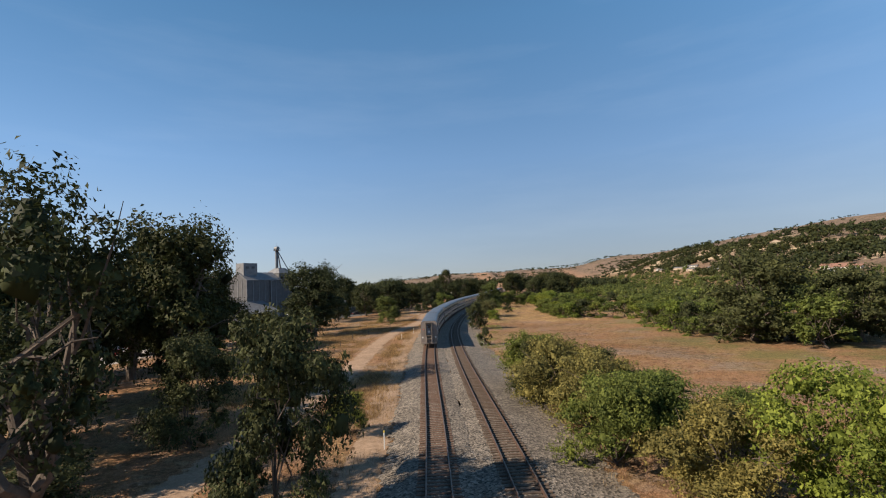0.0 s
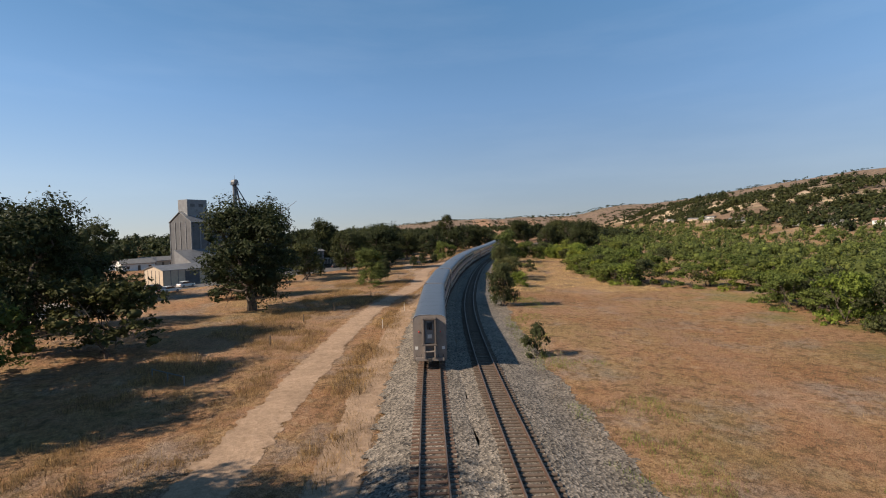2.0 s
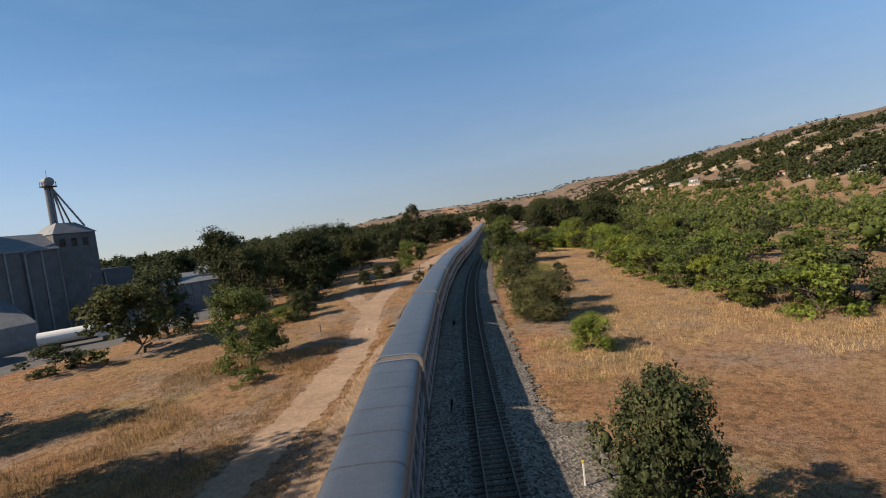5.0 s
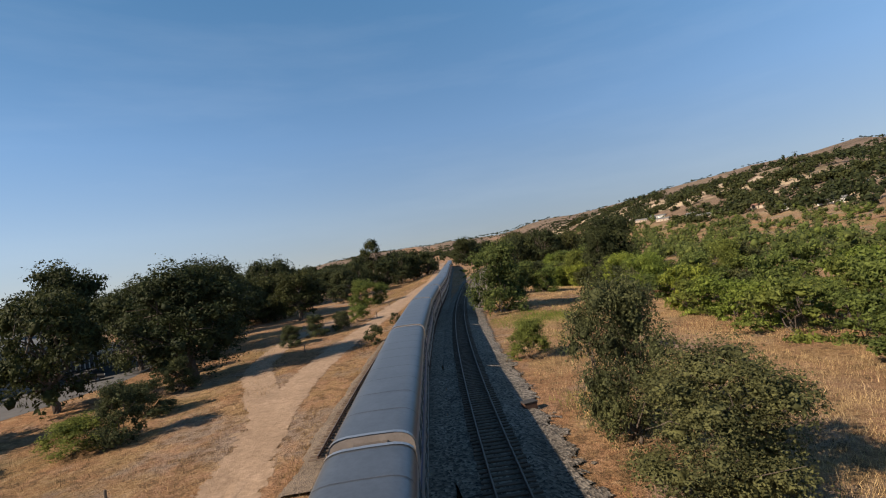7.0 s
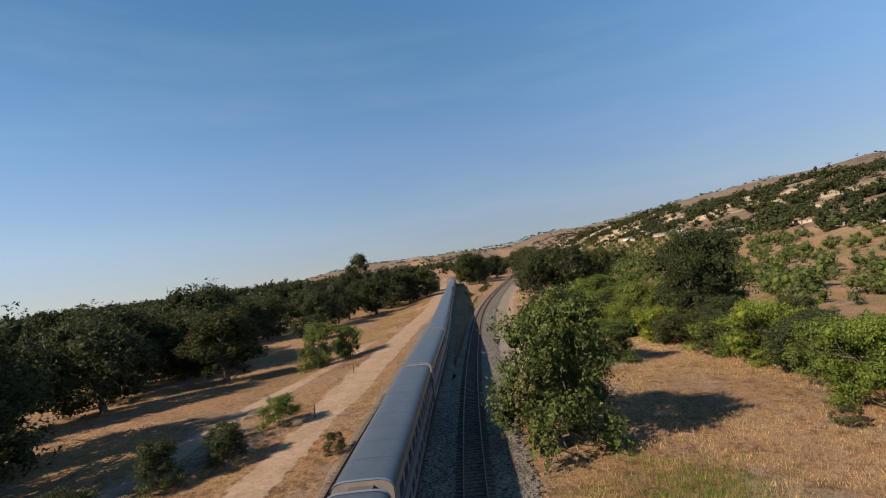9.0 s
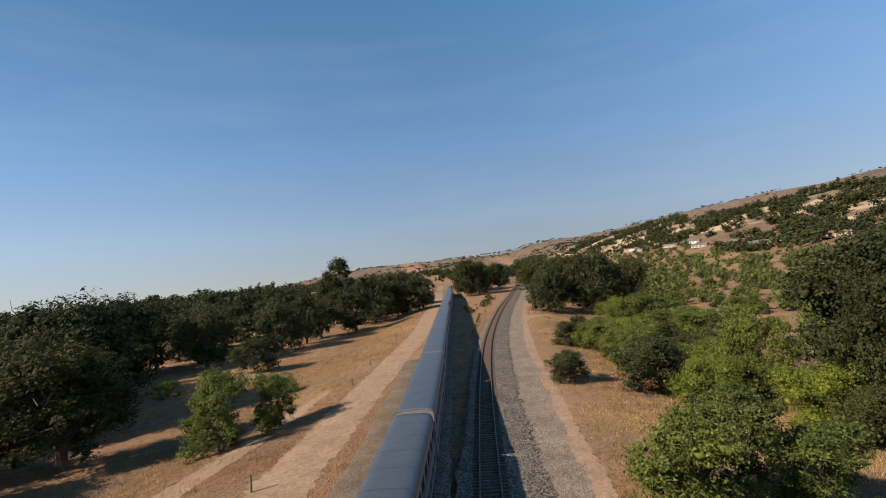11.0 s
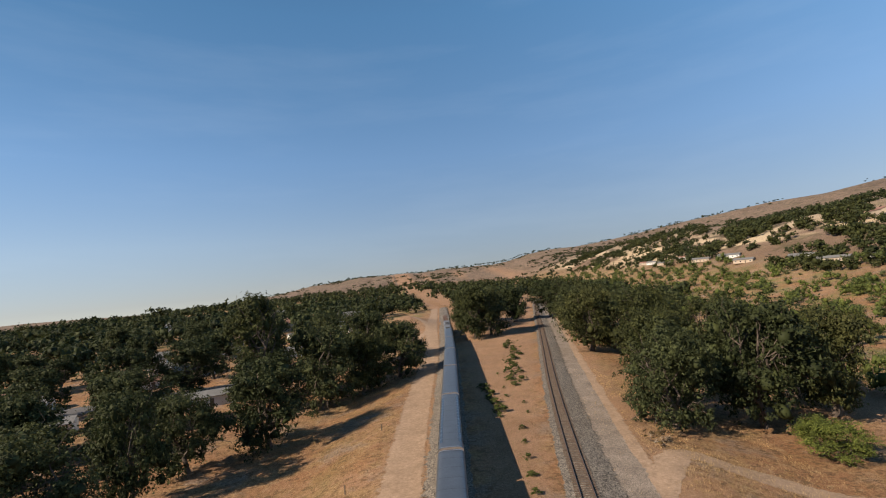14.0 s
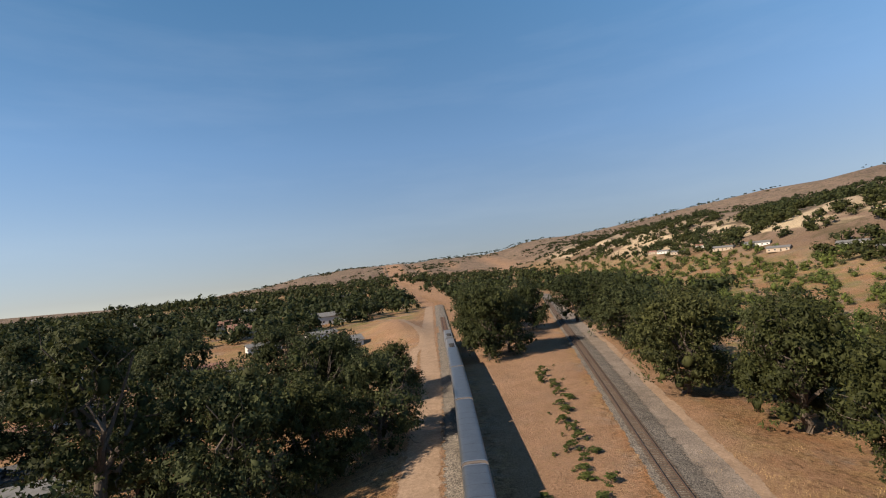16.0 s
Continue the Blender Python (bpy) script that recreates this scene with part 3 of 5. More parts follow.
def coach(lounge=False):
    """Two-level passenger coach, 25.9 m over couplers, along x, rails at 0."""
    L = 12.45
    car = thing("passenger_coach", "two-level stainless passenger coach with grey-blue roof on the main line" if not lounge else "two-level lounge coach with tall wraparound upper windows", "train car", "coaches of the train")
    side = [(-HALF, 4.28), (-HALF, 1.0), (-HALF + 0.12, 0.62), (HALF - 0.12, 0.62), (HALF, 1.0), (HALF, 4.28)]
    v, f = sweep(side, -L, L)
    part("body", mesh("body", v, f, M["carside"]), None, car, "fluted stainless steel sides")
    sec = car_section(HALF)
    v, f = sweep(sec, -L, L, n=3)
    part("roof", mesh("roof", v, f, M["roof"], True), None, car, "smooth grey-blue steel roof")
    bm = bmesh.new()
    for i in range(9):
        x = -L + 2.6 + i * 2.5
        v, f = sweep(car_section(HALF, 0.012), x - 0.02, x + 0.02)
        vs = [bm.verts.new(p) for p in v]
        for q in f:
            bm.faces.new([vs[k] for k in q])
    tagged(part("roof_seams", bm, M["galvdark"], car), kind="stuff")
    for e in (-1, 1):
        x = e * L
        edge = [(-HALF, 0.75)] + sec + [(HALF, 0.75)]
        bm = bmesh.new()
        vs = [bm.verts.new((x + e * 0.02, p[0], p[1])) for p in edge]
        bm.faces.new(vs)
        bmesh.ops.recalc_face_normals(bm, faces=bm.faces)
        end = part("end_wall", bm, M["endgrey"], car, "taupe-grey painted end wall")
        # rim round the end
        v, f = sweep(car_section(HALF, 0.03), x - e * 0.15, x + e * 0.05)
        part("end_rim", mesh("end_rim", v, f, M["carside"]), None, end)
        # gangway: deep frame, recessed door, window
        part("diaphragm", boxes((x, -0.62, 2.25, x + e * 0.42, -0.46, 4.62), (x, 0.46, 2.25, x + e * 0.42, 0.62, 4.62), (x, -0.62, 4.46, x + e * 0.42, 0.62, 4.66), (x, -0.7, 2.1, x + e * 0.46, 0.7, 2.27), bevel=0.03), M["rubber"], end, "dark rubber gangway frame")
        part("end_door", boxes((x + e * 0.03, -0.44, 2.3, x + e * 0.07, 0.44, 4.4), (x + e * 0.07, -0.38, 2.4, x + e * 0.1, -0.3, 4.3), (x + e * 0.07, 0.3, 2.4, x + e * 0.1, 0.38, 4.3)), M["galv"], end, "grey steel end door")
        part("door_window", boxes((x + e * 0.08, -0.24, 3.55, x + e * 0.11, 0.24, 4.2)), M["glass"], end)
        part("door_sign", boxes((x + e * 0.08, -0.2, 2.75, x + e * 0.105, 0.2, 3.1)), M["white"], end)
        part("buffer_beam", boxes((x - e * 0.1, -1.3, 0.7, x + e * 0.28, 1.3, 1.0), (x, -0.55, 1.0, x + e * 0.5, -0.4, 2.1), (x, 0.4, 1.0, x + e * 0.5, 0.55, 2.1), (x, -0.55, 1.55, x + e * 0.5, 0.55, 1.65), bevel=0.02), M["endgrey"], end)
        bm = bmesh.new()
        rod(bm, (x, 0, 0.85), (x + e * 0.5, 0, 0.85), 0.1)
        box(bm, x + e * 0.42, -0.16, 0.7, x + e * 0.6, 0.16, 1.02, 0.03)
        part("coupler", bm, M["dark"], end)
        for s in (-1, 1):
            bm = bmesh.new()
            bmesh.ops.create_uvsphere(bm, u_segments=10, v_segments=6, radius=0.07, matrix=Matrix.Translation((x + e * 0.05, s * 0.98, 3.35)))
            part("marker_light", bm, M["red"], end, "small red marker light")
            part("placard", boxes((x + e * 0.02, s * 1.22 - 0.13, 1.72, x + e * 0.04, s * 1.22 + 0.13, 2.0)), M["white"], end)
            bm = bmesh.new()
            for k in range(3):
                rod(bm, (x + e * 0.12, s * 1.0 - 0.22, 0.42 + 0.28 * k), (x + e * 0.12, s * 1.0 + 0.22, 0.42 + 0.28 * k), 0.02, seg=6)
            rod(bm, (x + e * 0.12, s * 1.0 - 0.22, 0.38), (x + e * 0.12, s * 1.0 - 0.22, 1.3), 0.02, seg=6)
            rod(bm, (x + e * 0.12, s * 1.0 + 0.22, 0.38), (x + e * 0.12, s * 1.0 + 0.22, 1.3), 0.02, seg=6)
            part("end_step", bm, M["dark"], end)
    for s in (-1, 1):
        part("waist_band", boxes((-L + 0.02, s * HALF, 2.72, L - 0.02, s * (HALF + 0.012), 3.02)), M["blue"], car, "navy stripe along the side")
        for row, z0, z1 in ((0, 3.15, 3.85), (1, 1.45, 2.1)):
            for i in range(12):
                x = -L + 1.4 + i * 1.98
                if lounge and row == 0:
                    break
                part("window", boxes((x, s * (HALF - 0.02), z0, x + 1.3, s * (HALF + 0.016), z1)), M["glass"], car)
    if lounge:
        for s in (-1, 1):
            for i in range(14):
                x = -L + 1.8 + i * 1.52
                bm = bmesh.new()
                pts = [(s * (HALF + 0.018), 3.15), (s * (HALF + 0.018), 4.25), (s * (HALF - 0.02), 4.55), (s * (HALF - 0.24), 4.78), (s * (HALF - 0.55), 4.885)]
                a = [bm.verts.new((x, p, z)) for p, z in pts]
                b = [bm.verts.new((x + 1.25, p, z)) for p, z in pts]
                for k in range(4):
                    bm.faces.new((a[k], b[k], b[k + 1], a[k + 1]))
                part("dome_window", bm, M["glass"], car, "curved upper-level window")
    part("underframe", boxes((-6.5, -1.2, 0.3, -2.2, 1.2, 0.68), (0.4, -1.25, 0.35, 5.8, 1.25, 0.68), bevel=0.05), M["dark"], car)
    for x in (-9.2, 9.2):
        truck(car, x)
    return car


def locomotive():
    L = 10.3
    car = thing("locomotive", "grey diesel passenger locomotive with dark roof fans", "locomotive", "locomotives")
    prof = [(-1.48, 0.9), (1.48, 0.9), (1.48, 3.7), (1.1, 4.35), (-1.1, 4.35), (-1.48, 3.7)]
    part("body", prism(prof, -L, L - 2.6), M["galv"], car)
    nose = [(L - 2.6, 0.9), (L, 0.9), (L, 2.6), (L - 1.0, 3.0), (L - 1.7, 4.3), (L - 2.6, 4.35)]
    bm = prism([(p[0], p[1]) for p in nose], -1.45, 1.45, "y")
    part("cab", bm, M["galv"], car, "wedge-shaped cab front")
    part("side_stripe", boxes((-L + 0.1, -1.5, 2.0, L - 2.7, -1.482, 2.7), (-L + 0.1, 1.482, 2.0, L - 2.7, 1.5, 2.7)), M["blue"], car)
    bm = bmesh.new()
    for x in (-7.5, -5.4, -3.3):
        rod(bm, (x, 0, 4.3), (x, 0, 4.55), 0.75, seg=20)
    part("roof_fans", bm, M["dark"], car)
    part("windscreen", boxes((L - 1.62, -1.1, 3.2, L - 1.1, 1.1, 3.95)), M["glass"], car)
    part("fuel_tank", boxes((-3.0, -1.25, 0.35, 3.0, 1.25, 0.92), bevel=0.08), M["dark"], car)
    for x in (-6.6, 6.6):
        truck(car, x)
    return car


def at_track(y, z=0.115):
    s = main_x(y + 4) - main_x(y - 4)
    return pose(main_x(y), y, z, 0, 0, math.degrees(math.atan2(8, s)))


def build_train(y_tail, coaches):
    first = coach()
    lounge = coach(True)
    y = y_tail + 12.95
    placed = [first]
    for i in range(coaches):
        s = (main_x(y + 4) - main_x(y - 4)) / 8
        m = at_track(y)
        if i == 0:
            first.matrix_world = m
        elif i == 11:
            lounge.matrix_world = m
        else:
            copy_thing(first, m)
        y += 25.9 / math.hypot(1, s)
    loco = locomotive()
    loco.matrix_world = at_track(y - 2.0)
    s = (main_x(y + 4) - main_x(y - 4)) / 8
    copy_thing(loco, at_track(y - 2.0 + 21.2 / math.hypot(1, s)))


build_train(59.0, 16)


# ---- trees and shrubs ----
def lump():
    """The rough 20-faced ball that fills the middle of a spray."""
    p = (1 + 5 ** 0.5) / 2
    v = np.array([(-1, p, 0), (1, p, 0), (-1, -p, 0), (1, -p, 0), (0, -1, p), (0, 1, p), (0, -1, -p), (0, 1, -p), (p, 0, -1), (p, 0, 1), (-p, 0, -1), (-p, 0, 1)]) / math.hypot(1, p)
    f = [(i, j, k) for i in range(12) for j in range(i + 1, 12) for k in range(j + 1, 12) if max(np.linalg.norm(v[i] - v[j]), np.linalg.norm(v[j] - v[k]), np.linalg.norm(v[i] - v[k])) < 1.1]
    f = [t if np.dot(np.cross(v[t[1]] - v[t[0]], v[t[2]] - v[t[0]]), v[t[0]]) > 0 else t[::-1] for t in f]
    return v, np.array(f)


ICO_V, ICO_F = lump()


def leaf_cloud(rng, lobes, count, size, flat=0.6, per=13):
    """Sprigs of small bent leaf cards through and beyond the lobes (centre, radii)."""
    area = np.array([r[0] * r[0] + r[0] * r[2] for c, r in lobes])
    m = count // per
    pick = rng.choice(len(lobes), m, p=area / area.sum())
    C = np.array([c for c, r in lobes])[pick]
    Rr = np.array([r for c, r in lobes])[pick]
    d = rng.normal(size=(m, 3))
    d /= np.linalg.norm(d, axis=1)[:, None]
    d[:, 2] = np.where((d[:, 2] < -0.35) & (rng.random(m) < 0.5), -d[:, 2] * 0.6, d[:, 2])
    rad = 0.35 + 0.70 * rng.random(m) ** 0.6
    S = C + d * Rr * rad[:, None]
    count = m * per
    reach = np.repeat(Rr * (0.09 + 0.11 * rng.random((m, 1))), per, 0)
    P = np.repeat(S, per, 0) + rng.normal(size=(count, 3)) * reach * [1, 1, 0.75]
    d = np.repeat(d, per, 0)
    nrm = d + rng.normal(size=(count, 3)) * 0.6 + [0, 0, 0.25]
    nrm /= np.linalg.norm(nrm, axis=1)[:, None]
    up = rng.normal(size=(count, 3))
    U = np.cross(nrm, up)
    U /= np.linalg.norm(U, axis=1)[:, None]
    V = np.cross(nrm, U)
    s = size * (0.5 + 0.9 * rng.random(count))
    a = s[:, None] * U
    b = (s * flat)[:, None] * V
    j = lambda k: (0.6 + 0.7 * rng.random(count))[:, None] * k
    q = np.stack([P - j(b) - 0.5 * a, P + j(b) - 0.5 * a, P + j(a) * 1.2], 1).reshape(-1, 3)
    tri = np.arange(count * 3).reshape(-1, 3)
    # small uneven masses deep inside that close the crown
    vs, ts, n = [q], [tri], len(q)
    for c, r in lobes:
        p = ICO_V * (0.15 + 0.38 * rng.random((len(ICO_V), 1)))
        vs.append(c + p * r)
        ts.append(ICO_F + n)
        n += len(p)
    return np.concatenate(vs), np.concatenate(ts)


def np_mesh(name, verts, tris, mat):
    me = bpy.data.meshes.new(name)
    me.vertices.add(len(verts))
    me.vertices.foreach_set("co", np.asarray(verts, np.float32).ravel())
    me.loops.add(len(tris) * 3)
    me.loops.foreach_set("vertex_index", np.asarray(tris, np.int32).ravel())
    me.polygons.add(len(tris))
    me.polygons.foreach_set("loop_start", np.arange(0, len(tris) * 3, 3, dtype=np.int32))
    me.update(calc_edges=True)
    me.materials.append(mat)
    return me


def limb(bm, pts, r0, r1, seg=6):
    """A tapered, bent branch through the points."""
    rings = []
    n = len(pts)
    for i, p in enumerate(pts):
        p = Vector(p)
        d = (Vector(pts[min(i + 1, n - 1)]) - Vector(pts[max(i - 1, 0)])).normalized()
        q = d.to_track_quat("Z", "Y")
        r = r0 + (r1 - r0) * i / (n - 1)
        rings.append([bm.verts.new(p + q @ Vector((r * math.cos(2 * math.pi * k / seg), r * math.sin(2 * math.pi * k / seg), 0))) for k in range(seg)])
    for a, b in zip(rings, rings[1:]):
        for k in range(seg):
            bm.faces.new((a[k], a[(k + 1) % seg], b[(k + 1) % seg], b[k]))


def bent(a, b, rng, n=4, w=0.12):
    a, b = Vector(a), Vector(b)
    L = (b - a).length
    return [a + (b - a) * (i / n) + (Vector(rng.normal(size=3)) * L * w * (0 < i < n)) for i in range(n + 1)]


def tree_kind(name, seed, h, w, lobes_n, leaves, size, leafmat, bare=0.22, low=0.25, label="", category="tree", sparse=0.0, barkmat="bark", stems=1):
    """A tree of height h and crown width w, at the origin, moved out of sight by its first use."""
    rng = np.random.default_rng(seed)
    R = w / 2
    lobes = []
    for i in range(lobes_n):
        t = rng.random()
        zc = low * h + (0.92 - low) * h * t ** 0.8
        k = (zc / h - low) / (1 - low)
        ring = R * math.sqrt(max(0.05, 1 - (abs(k - 0.32) / 0.78) ** 2)) * (0.30 + 0.62 * rng.random())
        a = 2.4 * i + rng.random()
        r = R * (0.17 + 0.20 * rng.random())
        lobes.append((np.array([ring * math.cos(a), ring * math.sin(a), zc - 0.05 * h]), np.array([r, r, r * (0.8 + 0.2 * rng.random()) * min(1.3, h / w + 0.15)])))
    lobes.append((np.array([0, 0, h * 0.8]), np.array([R * 0.42, R * 0.42, h * 0.16])))
    ob = thing(name, label, category)
    reach = max(math.hypot(c[0], c[1]) + r[0] for c, r in lobes) / R
    top = max(c[2] + r[2] for c, r in lobes) / h
    fit_ = np.array([1.04 / reach, 1.04 / reach, 1 / top])
    lobes = [(c * fit_, r * fit_ * [1.12, 1.12, 1.0]) for c, r in lobes]
    q, tri = leaf_cloud(rng, lobes, leaves, size)
    crown = part("crown", np_mesh("crown", q, tri, M[leafmat]), None, ob)
    bm = bmesh.new()
    fork = Vector((0.05 * w * rng.normal(), 0.05 * w * rng.normal(), bare * h))
    tr = 0.028 * h + 0.06
    for s in range(stems):
        base = Vector((0.5 * s * math.cos(2.1 * s), 0.5 * s * math.sin(2.1 * s), -0.4))
        limb(bm, bent(base, fork + base * 1.5 + Vector((0, 0, 0.6)), rng, 3, 0.05), tr * (1.25 if stems == 1 else 0.6), tr * 0.8 if stems == 1 else tr * 0.4, 8)
    order = rng.permutation(len(lobes))[: min(len(lobes), 11 if stems == 1 else 6)]
    for k in order:
        c, r = lobes[k]
        tip = Vector(c) + Vector((0, 0, 0.3 * r[2]))
        limb(bm, bent(fork, tip, rng, 4, 0.09), tr * (0.55 if stems == 1 else 0.24), tr * 0.06, 5)
        for _ in range(2):
            side = Vector(c + rng.normal(size=3) * r * 0.75)
            limb(bm, bent(fork.lerp(tip, 0.6), side, rng, 3, 0.1), tr * 0.18, tr * 0.04, 4)
    part("trunk", bm, M[barkmat], ob)
    ob["h"], ob["w"] = h, w
    return ob


KINDS = {}
FINE = {"shrub0": "thick0", "shrub2": "thick1", "shrub3": "full1", "round0": "full1", "round1": "full2"}


def grow(kind, x, y, h, w, rz=None, dz=-0.15, label=""):
    """Places a tree of a kind with height h and width w on the ground."""
    off_line = abs(x - main_x(min(max(y, -120), 700)) - 2.5)
    if (off_line < 32 and w > 4.2) or (off_line < 60 and w > 7.0 and y > 200):
        kind = FINE.get(kind, kind)
    src = KINDS[kind]
    used = src.get("used", 0)
    rng = random.Random(int(x * 131 + y * 17))
    rot = rng.uniform(0, 360) if rz is None else rz
    m = pose(x, y, land(x, y) + dz, 0, 0, rot)
    sc = Matrix.Diagonal((w / src["w"], w / src["w"], h / src["h"], 1))
    if not used:
        src.matrix_world = m @ sc
        src["used"] = 1
        ob = src
    else:
        was = src.scale.copy()
        src.scale = (1, 1, 1)
        ob = copy_thing(src, m @ sc)
        src.scale = was
    if label:
        ob["label"] = label
    return ob


OAK = "broad dark-green valley oak with spreading limbs in dry grass"
for i, (lm, lv) in enumerate((("oak", 15000), ("oak2", 15000), ("oak", 14000), ("oak2", 14000))):
    KINDS["oak%d" % i] = tree_kind("oak_tree", 11 + i, 14, 15, 40, lv, 0.225, lm, bare=0.2, low=0.17, label=OAK)
for i, lm in enumerate(("oak", "oak2")):
    KINDS["far%d" % i] = tree_kind("oak_tree", 15 + i, 14, 15, 34, 6400, 0.35, lm, bare=0.2, low=0.17, label="broad dark-green oak shading the homes")
KINDS["full0"] = tree_kind("oak_tree", 21, 18, 15, 46, 26000, 0.21, "oak", bare=0.22, low=0.2, label="large dark oak with a heavy ragged crown")
KINDS["full1"] = tree_kind("small_tree", 22, 8, 9, 34, 19000, 0.115, "oak2", bare=0.1, low=0.08, label="dense dark-green bushy tree in dry grass", stems=3)
KINDS["full2"] = tree_kind("small_tree", 23, 8, 8, 32, 19000, 0.115, "willow", bare=0.14, low=0.12, label="leafy light-green tree in dry grass", stems=2)
KINDS["ragged"] = tree_kind("oak_tree", 33, 20, 11, 15, 7600, 0.17, "oak", bare=0.3, low=0.22, label="old ragged oak with open twisted limbs and thin foliage")
KINDS["full3"] = tree_kind("small_tree", 24, 8, 8, 38, 36000, 0.078, "brush", bare=0.06, low=0.04, label="dense grey-olive bushy tree in dry grass", stems=3)
KINDS["full4"] = tree_kind("small_tree", 25, 8, 8, 34, 19000, 0.115, "mid", bare=0.08, low=0.06, label="full mid-green leafy tree beside the siding", stems=2)
KINDS["tall"] = tree_kind("oak_tree", 31, 22, 13, 24, 9000, 0.26, "oak", bare=0.35, low=0.3, label="tall ragged oak with bare upper branches above the woods")
KINDS["round0"] = tree_kind("small_tree", 41, 8, 9, 24, 5200, 0.22, "oak2", bare=0.12, low=0.1, label="dense rounded green tree in the dry field", stems=2)
KINDS["round1"] = tree_kind("small_tree", 42, 8, 8, 22, 5200, 0.22, "willow", bare=0.14, low=0.12, label="leafy light-green tree in dry grass", stems=2)
KINDS["thick0"] = tree_kind("shrub", 56, 7, 10, 30, 19000, 0.115, "willow", bare=0.05, low=0.02, label="bushy green shrub with fine leaves in dry grass", category="shrub", stems=3)
KINDS["thick1"] = tree_kind("shrub", 57, 7, 10, 30, 19000, 0.115, "bright", bare=0.05, low=0.02, label="bushy yellow-green shrub in dry grass", category="shrub", stems=3)
KINDS["thick2"] = tree_kind("shrub", 59, 7, 10, 30, 19000, 0.115, "olive", bare=0.05, low=0.02, label="bushy olive-brown shrub beside the ballast", category="shrub", stems=3)
KINDS["shrub0"] = tree_kind("shrub", 51, 4, 6, 15, 3800, 0.132, "willow", bare=0.05, low=0.02, label="bushy green shrub in dry grass", category="shrub", stems=3)
KINDS["shrub1"] = tree_kind("shrub", 52, 4, 5.5, 14, 3800, 0.132, "grey", bare=0.05, low=0.02, label="grey-green brush shrub on dry soil", category="shrub", stems=3)
KINDS["shrub2"] = tree_kind("shrub", 53, 4, 6, 14, 3800, 0.132, "bright", bare=0.05, low=0.02, label="fresh yellow-green shrub in dry grass", category="shrub", stems=3)
KINDS["shrub3"] = tree_kind("shrub", 54, 4, 6, 15, 3800, 0.132, "oak2", bare=0.05, low=0.02, label="dark-green leafy shrub in dry grass", category="shrub", stems=3)
KINDS["bush"] = tree_kind("bush", 58, 1.2, 2.2, 7, 800, 0.10, "mid", bare=0.05, low=0.02, label="small green bush on bare pinkish soil", category="bush", stems=2)
KINDS["dead"] = tree_kind("dead_shrub", 55, 4, 6, 9, 300, 0.18, "brown", bare=0.1, low=0.05, label="heap of bare grey branches and dry brush", category="shrub", barkmat="deadwood", stems=3)

# left of the line, near the start
grow("full1", -5.2, -4.6, 11.8, 8.2)
grow("ragged", -20.5, -6.0, 20.0, 11.0)
grow("ragged", -11.0, -13.5, 18.5, 8.5, 70)
# next four oaks: added for the shade they cast, mostly out of view
grow("oak2", -70.0, 42.0, 19.0, 16.0)
grow("oak1", -45.0, 119.0, 12.5, 11.5)
grow("oak1", -52.0, 22.0, 19.5, 16.0)
grow("oak3", -66.0, 30.0, 18.5, 15.0)
grow("full0", -31.0, 27.0, 23.5, 17.5)
grow("oak2", -56.0, 44.0, 20.5, 14.5)
# next four oaks: set at or past the left edge of view to shade the road
grow("full0", -47.5, 42.5, 20.5, 17.0)
grow("full0", -46.0, 54.0, 18.5, 15.0)
grow("full0", -39.0, 8.0, 21.5, 17.0)
grow("full0", -43.0, 20.5, 22.0, 17.0)
grow("full0", -26.9, 0.4, 12.6, 11.7)
grow("full1", -15.5, -8.4, 5.6, 8.2)
grow("thick0", -5.8, 11.2, 4.0, 4.2)
grow("full1", -18.8, 10.6, 9.6, 8.6)
grow("full0", -51.5, 71.0, 19.5, 17.5)
grow("round0", -39.5, 68.8, 9.5, 12.6)
grow("round1", -46.5, 60.4, 8.4, 10.5)
grow("oak2", -61.7, 82.8, 15.9, 15.9)
grow("oak1", -79.3, 114.6, 18.1, 18.1)
grow("oak3", -82.2, 95.9, 15.3, 16.4)
grow("full0", -37.0, 99.5, 20.8, 20.0)
grow("shrub3", -47.9, 114.9, 4.3, 9.7)
grow("shrub3", -49.0, 125.3, 4.2, 8.3)
# along the middle stretch, left
grow("full0", -27.0, 184.0, 15.8, 14.8)
grow("full0", -33.0, 207.0, 17.0, 17.0)
grow("oak2", -38.7, 177.2, 14.4, 12.9)
grow("round0", -23.6, 162.0, 5.1, 5.3)
grow("shrub0", -26.5, 161.5, 3.0, 6.4)
grow("round0", -25.8, 177.3, 4.3, 4.6)
grow("round0", -45.9, 151.3, 11.1, 14.7)
grow("full4", -22.8, 136.4, 9.6, 9.8)
grow("shrub3", -52.7, 145.2, 4.3, 8.5)
grow("oak1", -47.4, 163.6, 12.6, 11.3)
grow("shrub0", -20.1, 128.6, 1.9, 4.2)
grow("oak0", -55.9, 206.3, 19.9, 16.0)
grow("oak3", -38.5, 218.0, 17.0, 17.0)
grow("full0", -28.5, 261.0, 15.2, 16.2)
grow("oak1", -46.0, 255.2, 14.3, 15.4)
# this oak is added for its shadow across the slope
grow("oak3", -40.9, 244.8, 15.9, 15.9)
grow("oak2", -41.4, 284.0, 21.4, 22.6)
grow("oak3", -54.5, 266.7, 19.1, 22.9)
grow("shrub3", -15.3, 207.8, 4.2, 5.3)
grow("shrub3", -11.3, 211.1, 3.8, 5.3)
grow("shrub0", -8.6, 220.3, 3.6, 5.0)
grow("shrub3", -18.1, 200.8, 3.7, 5.2)
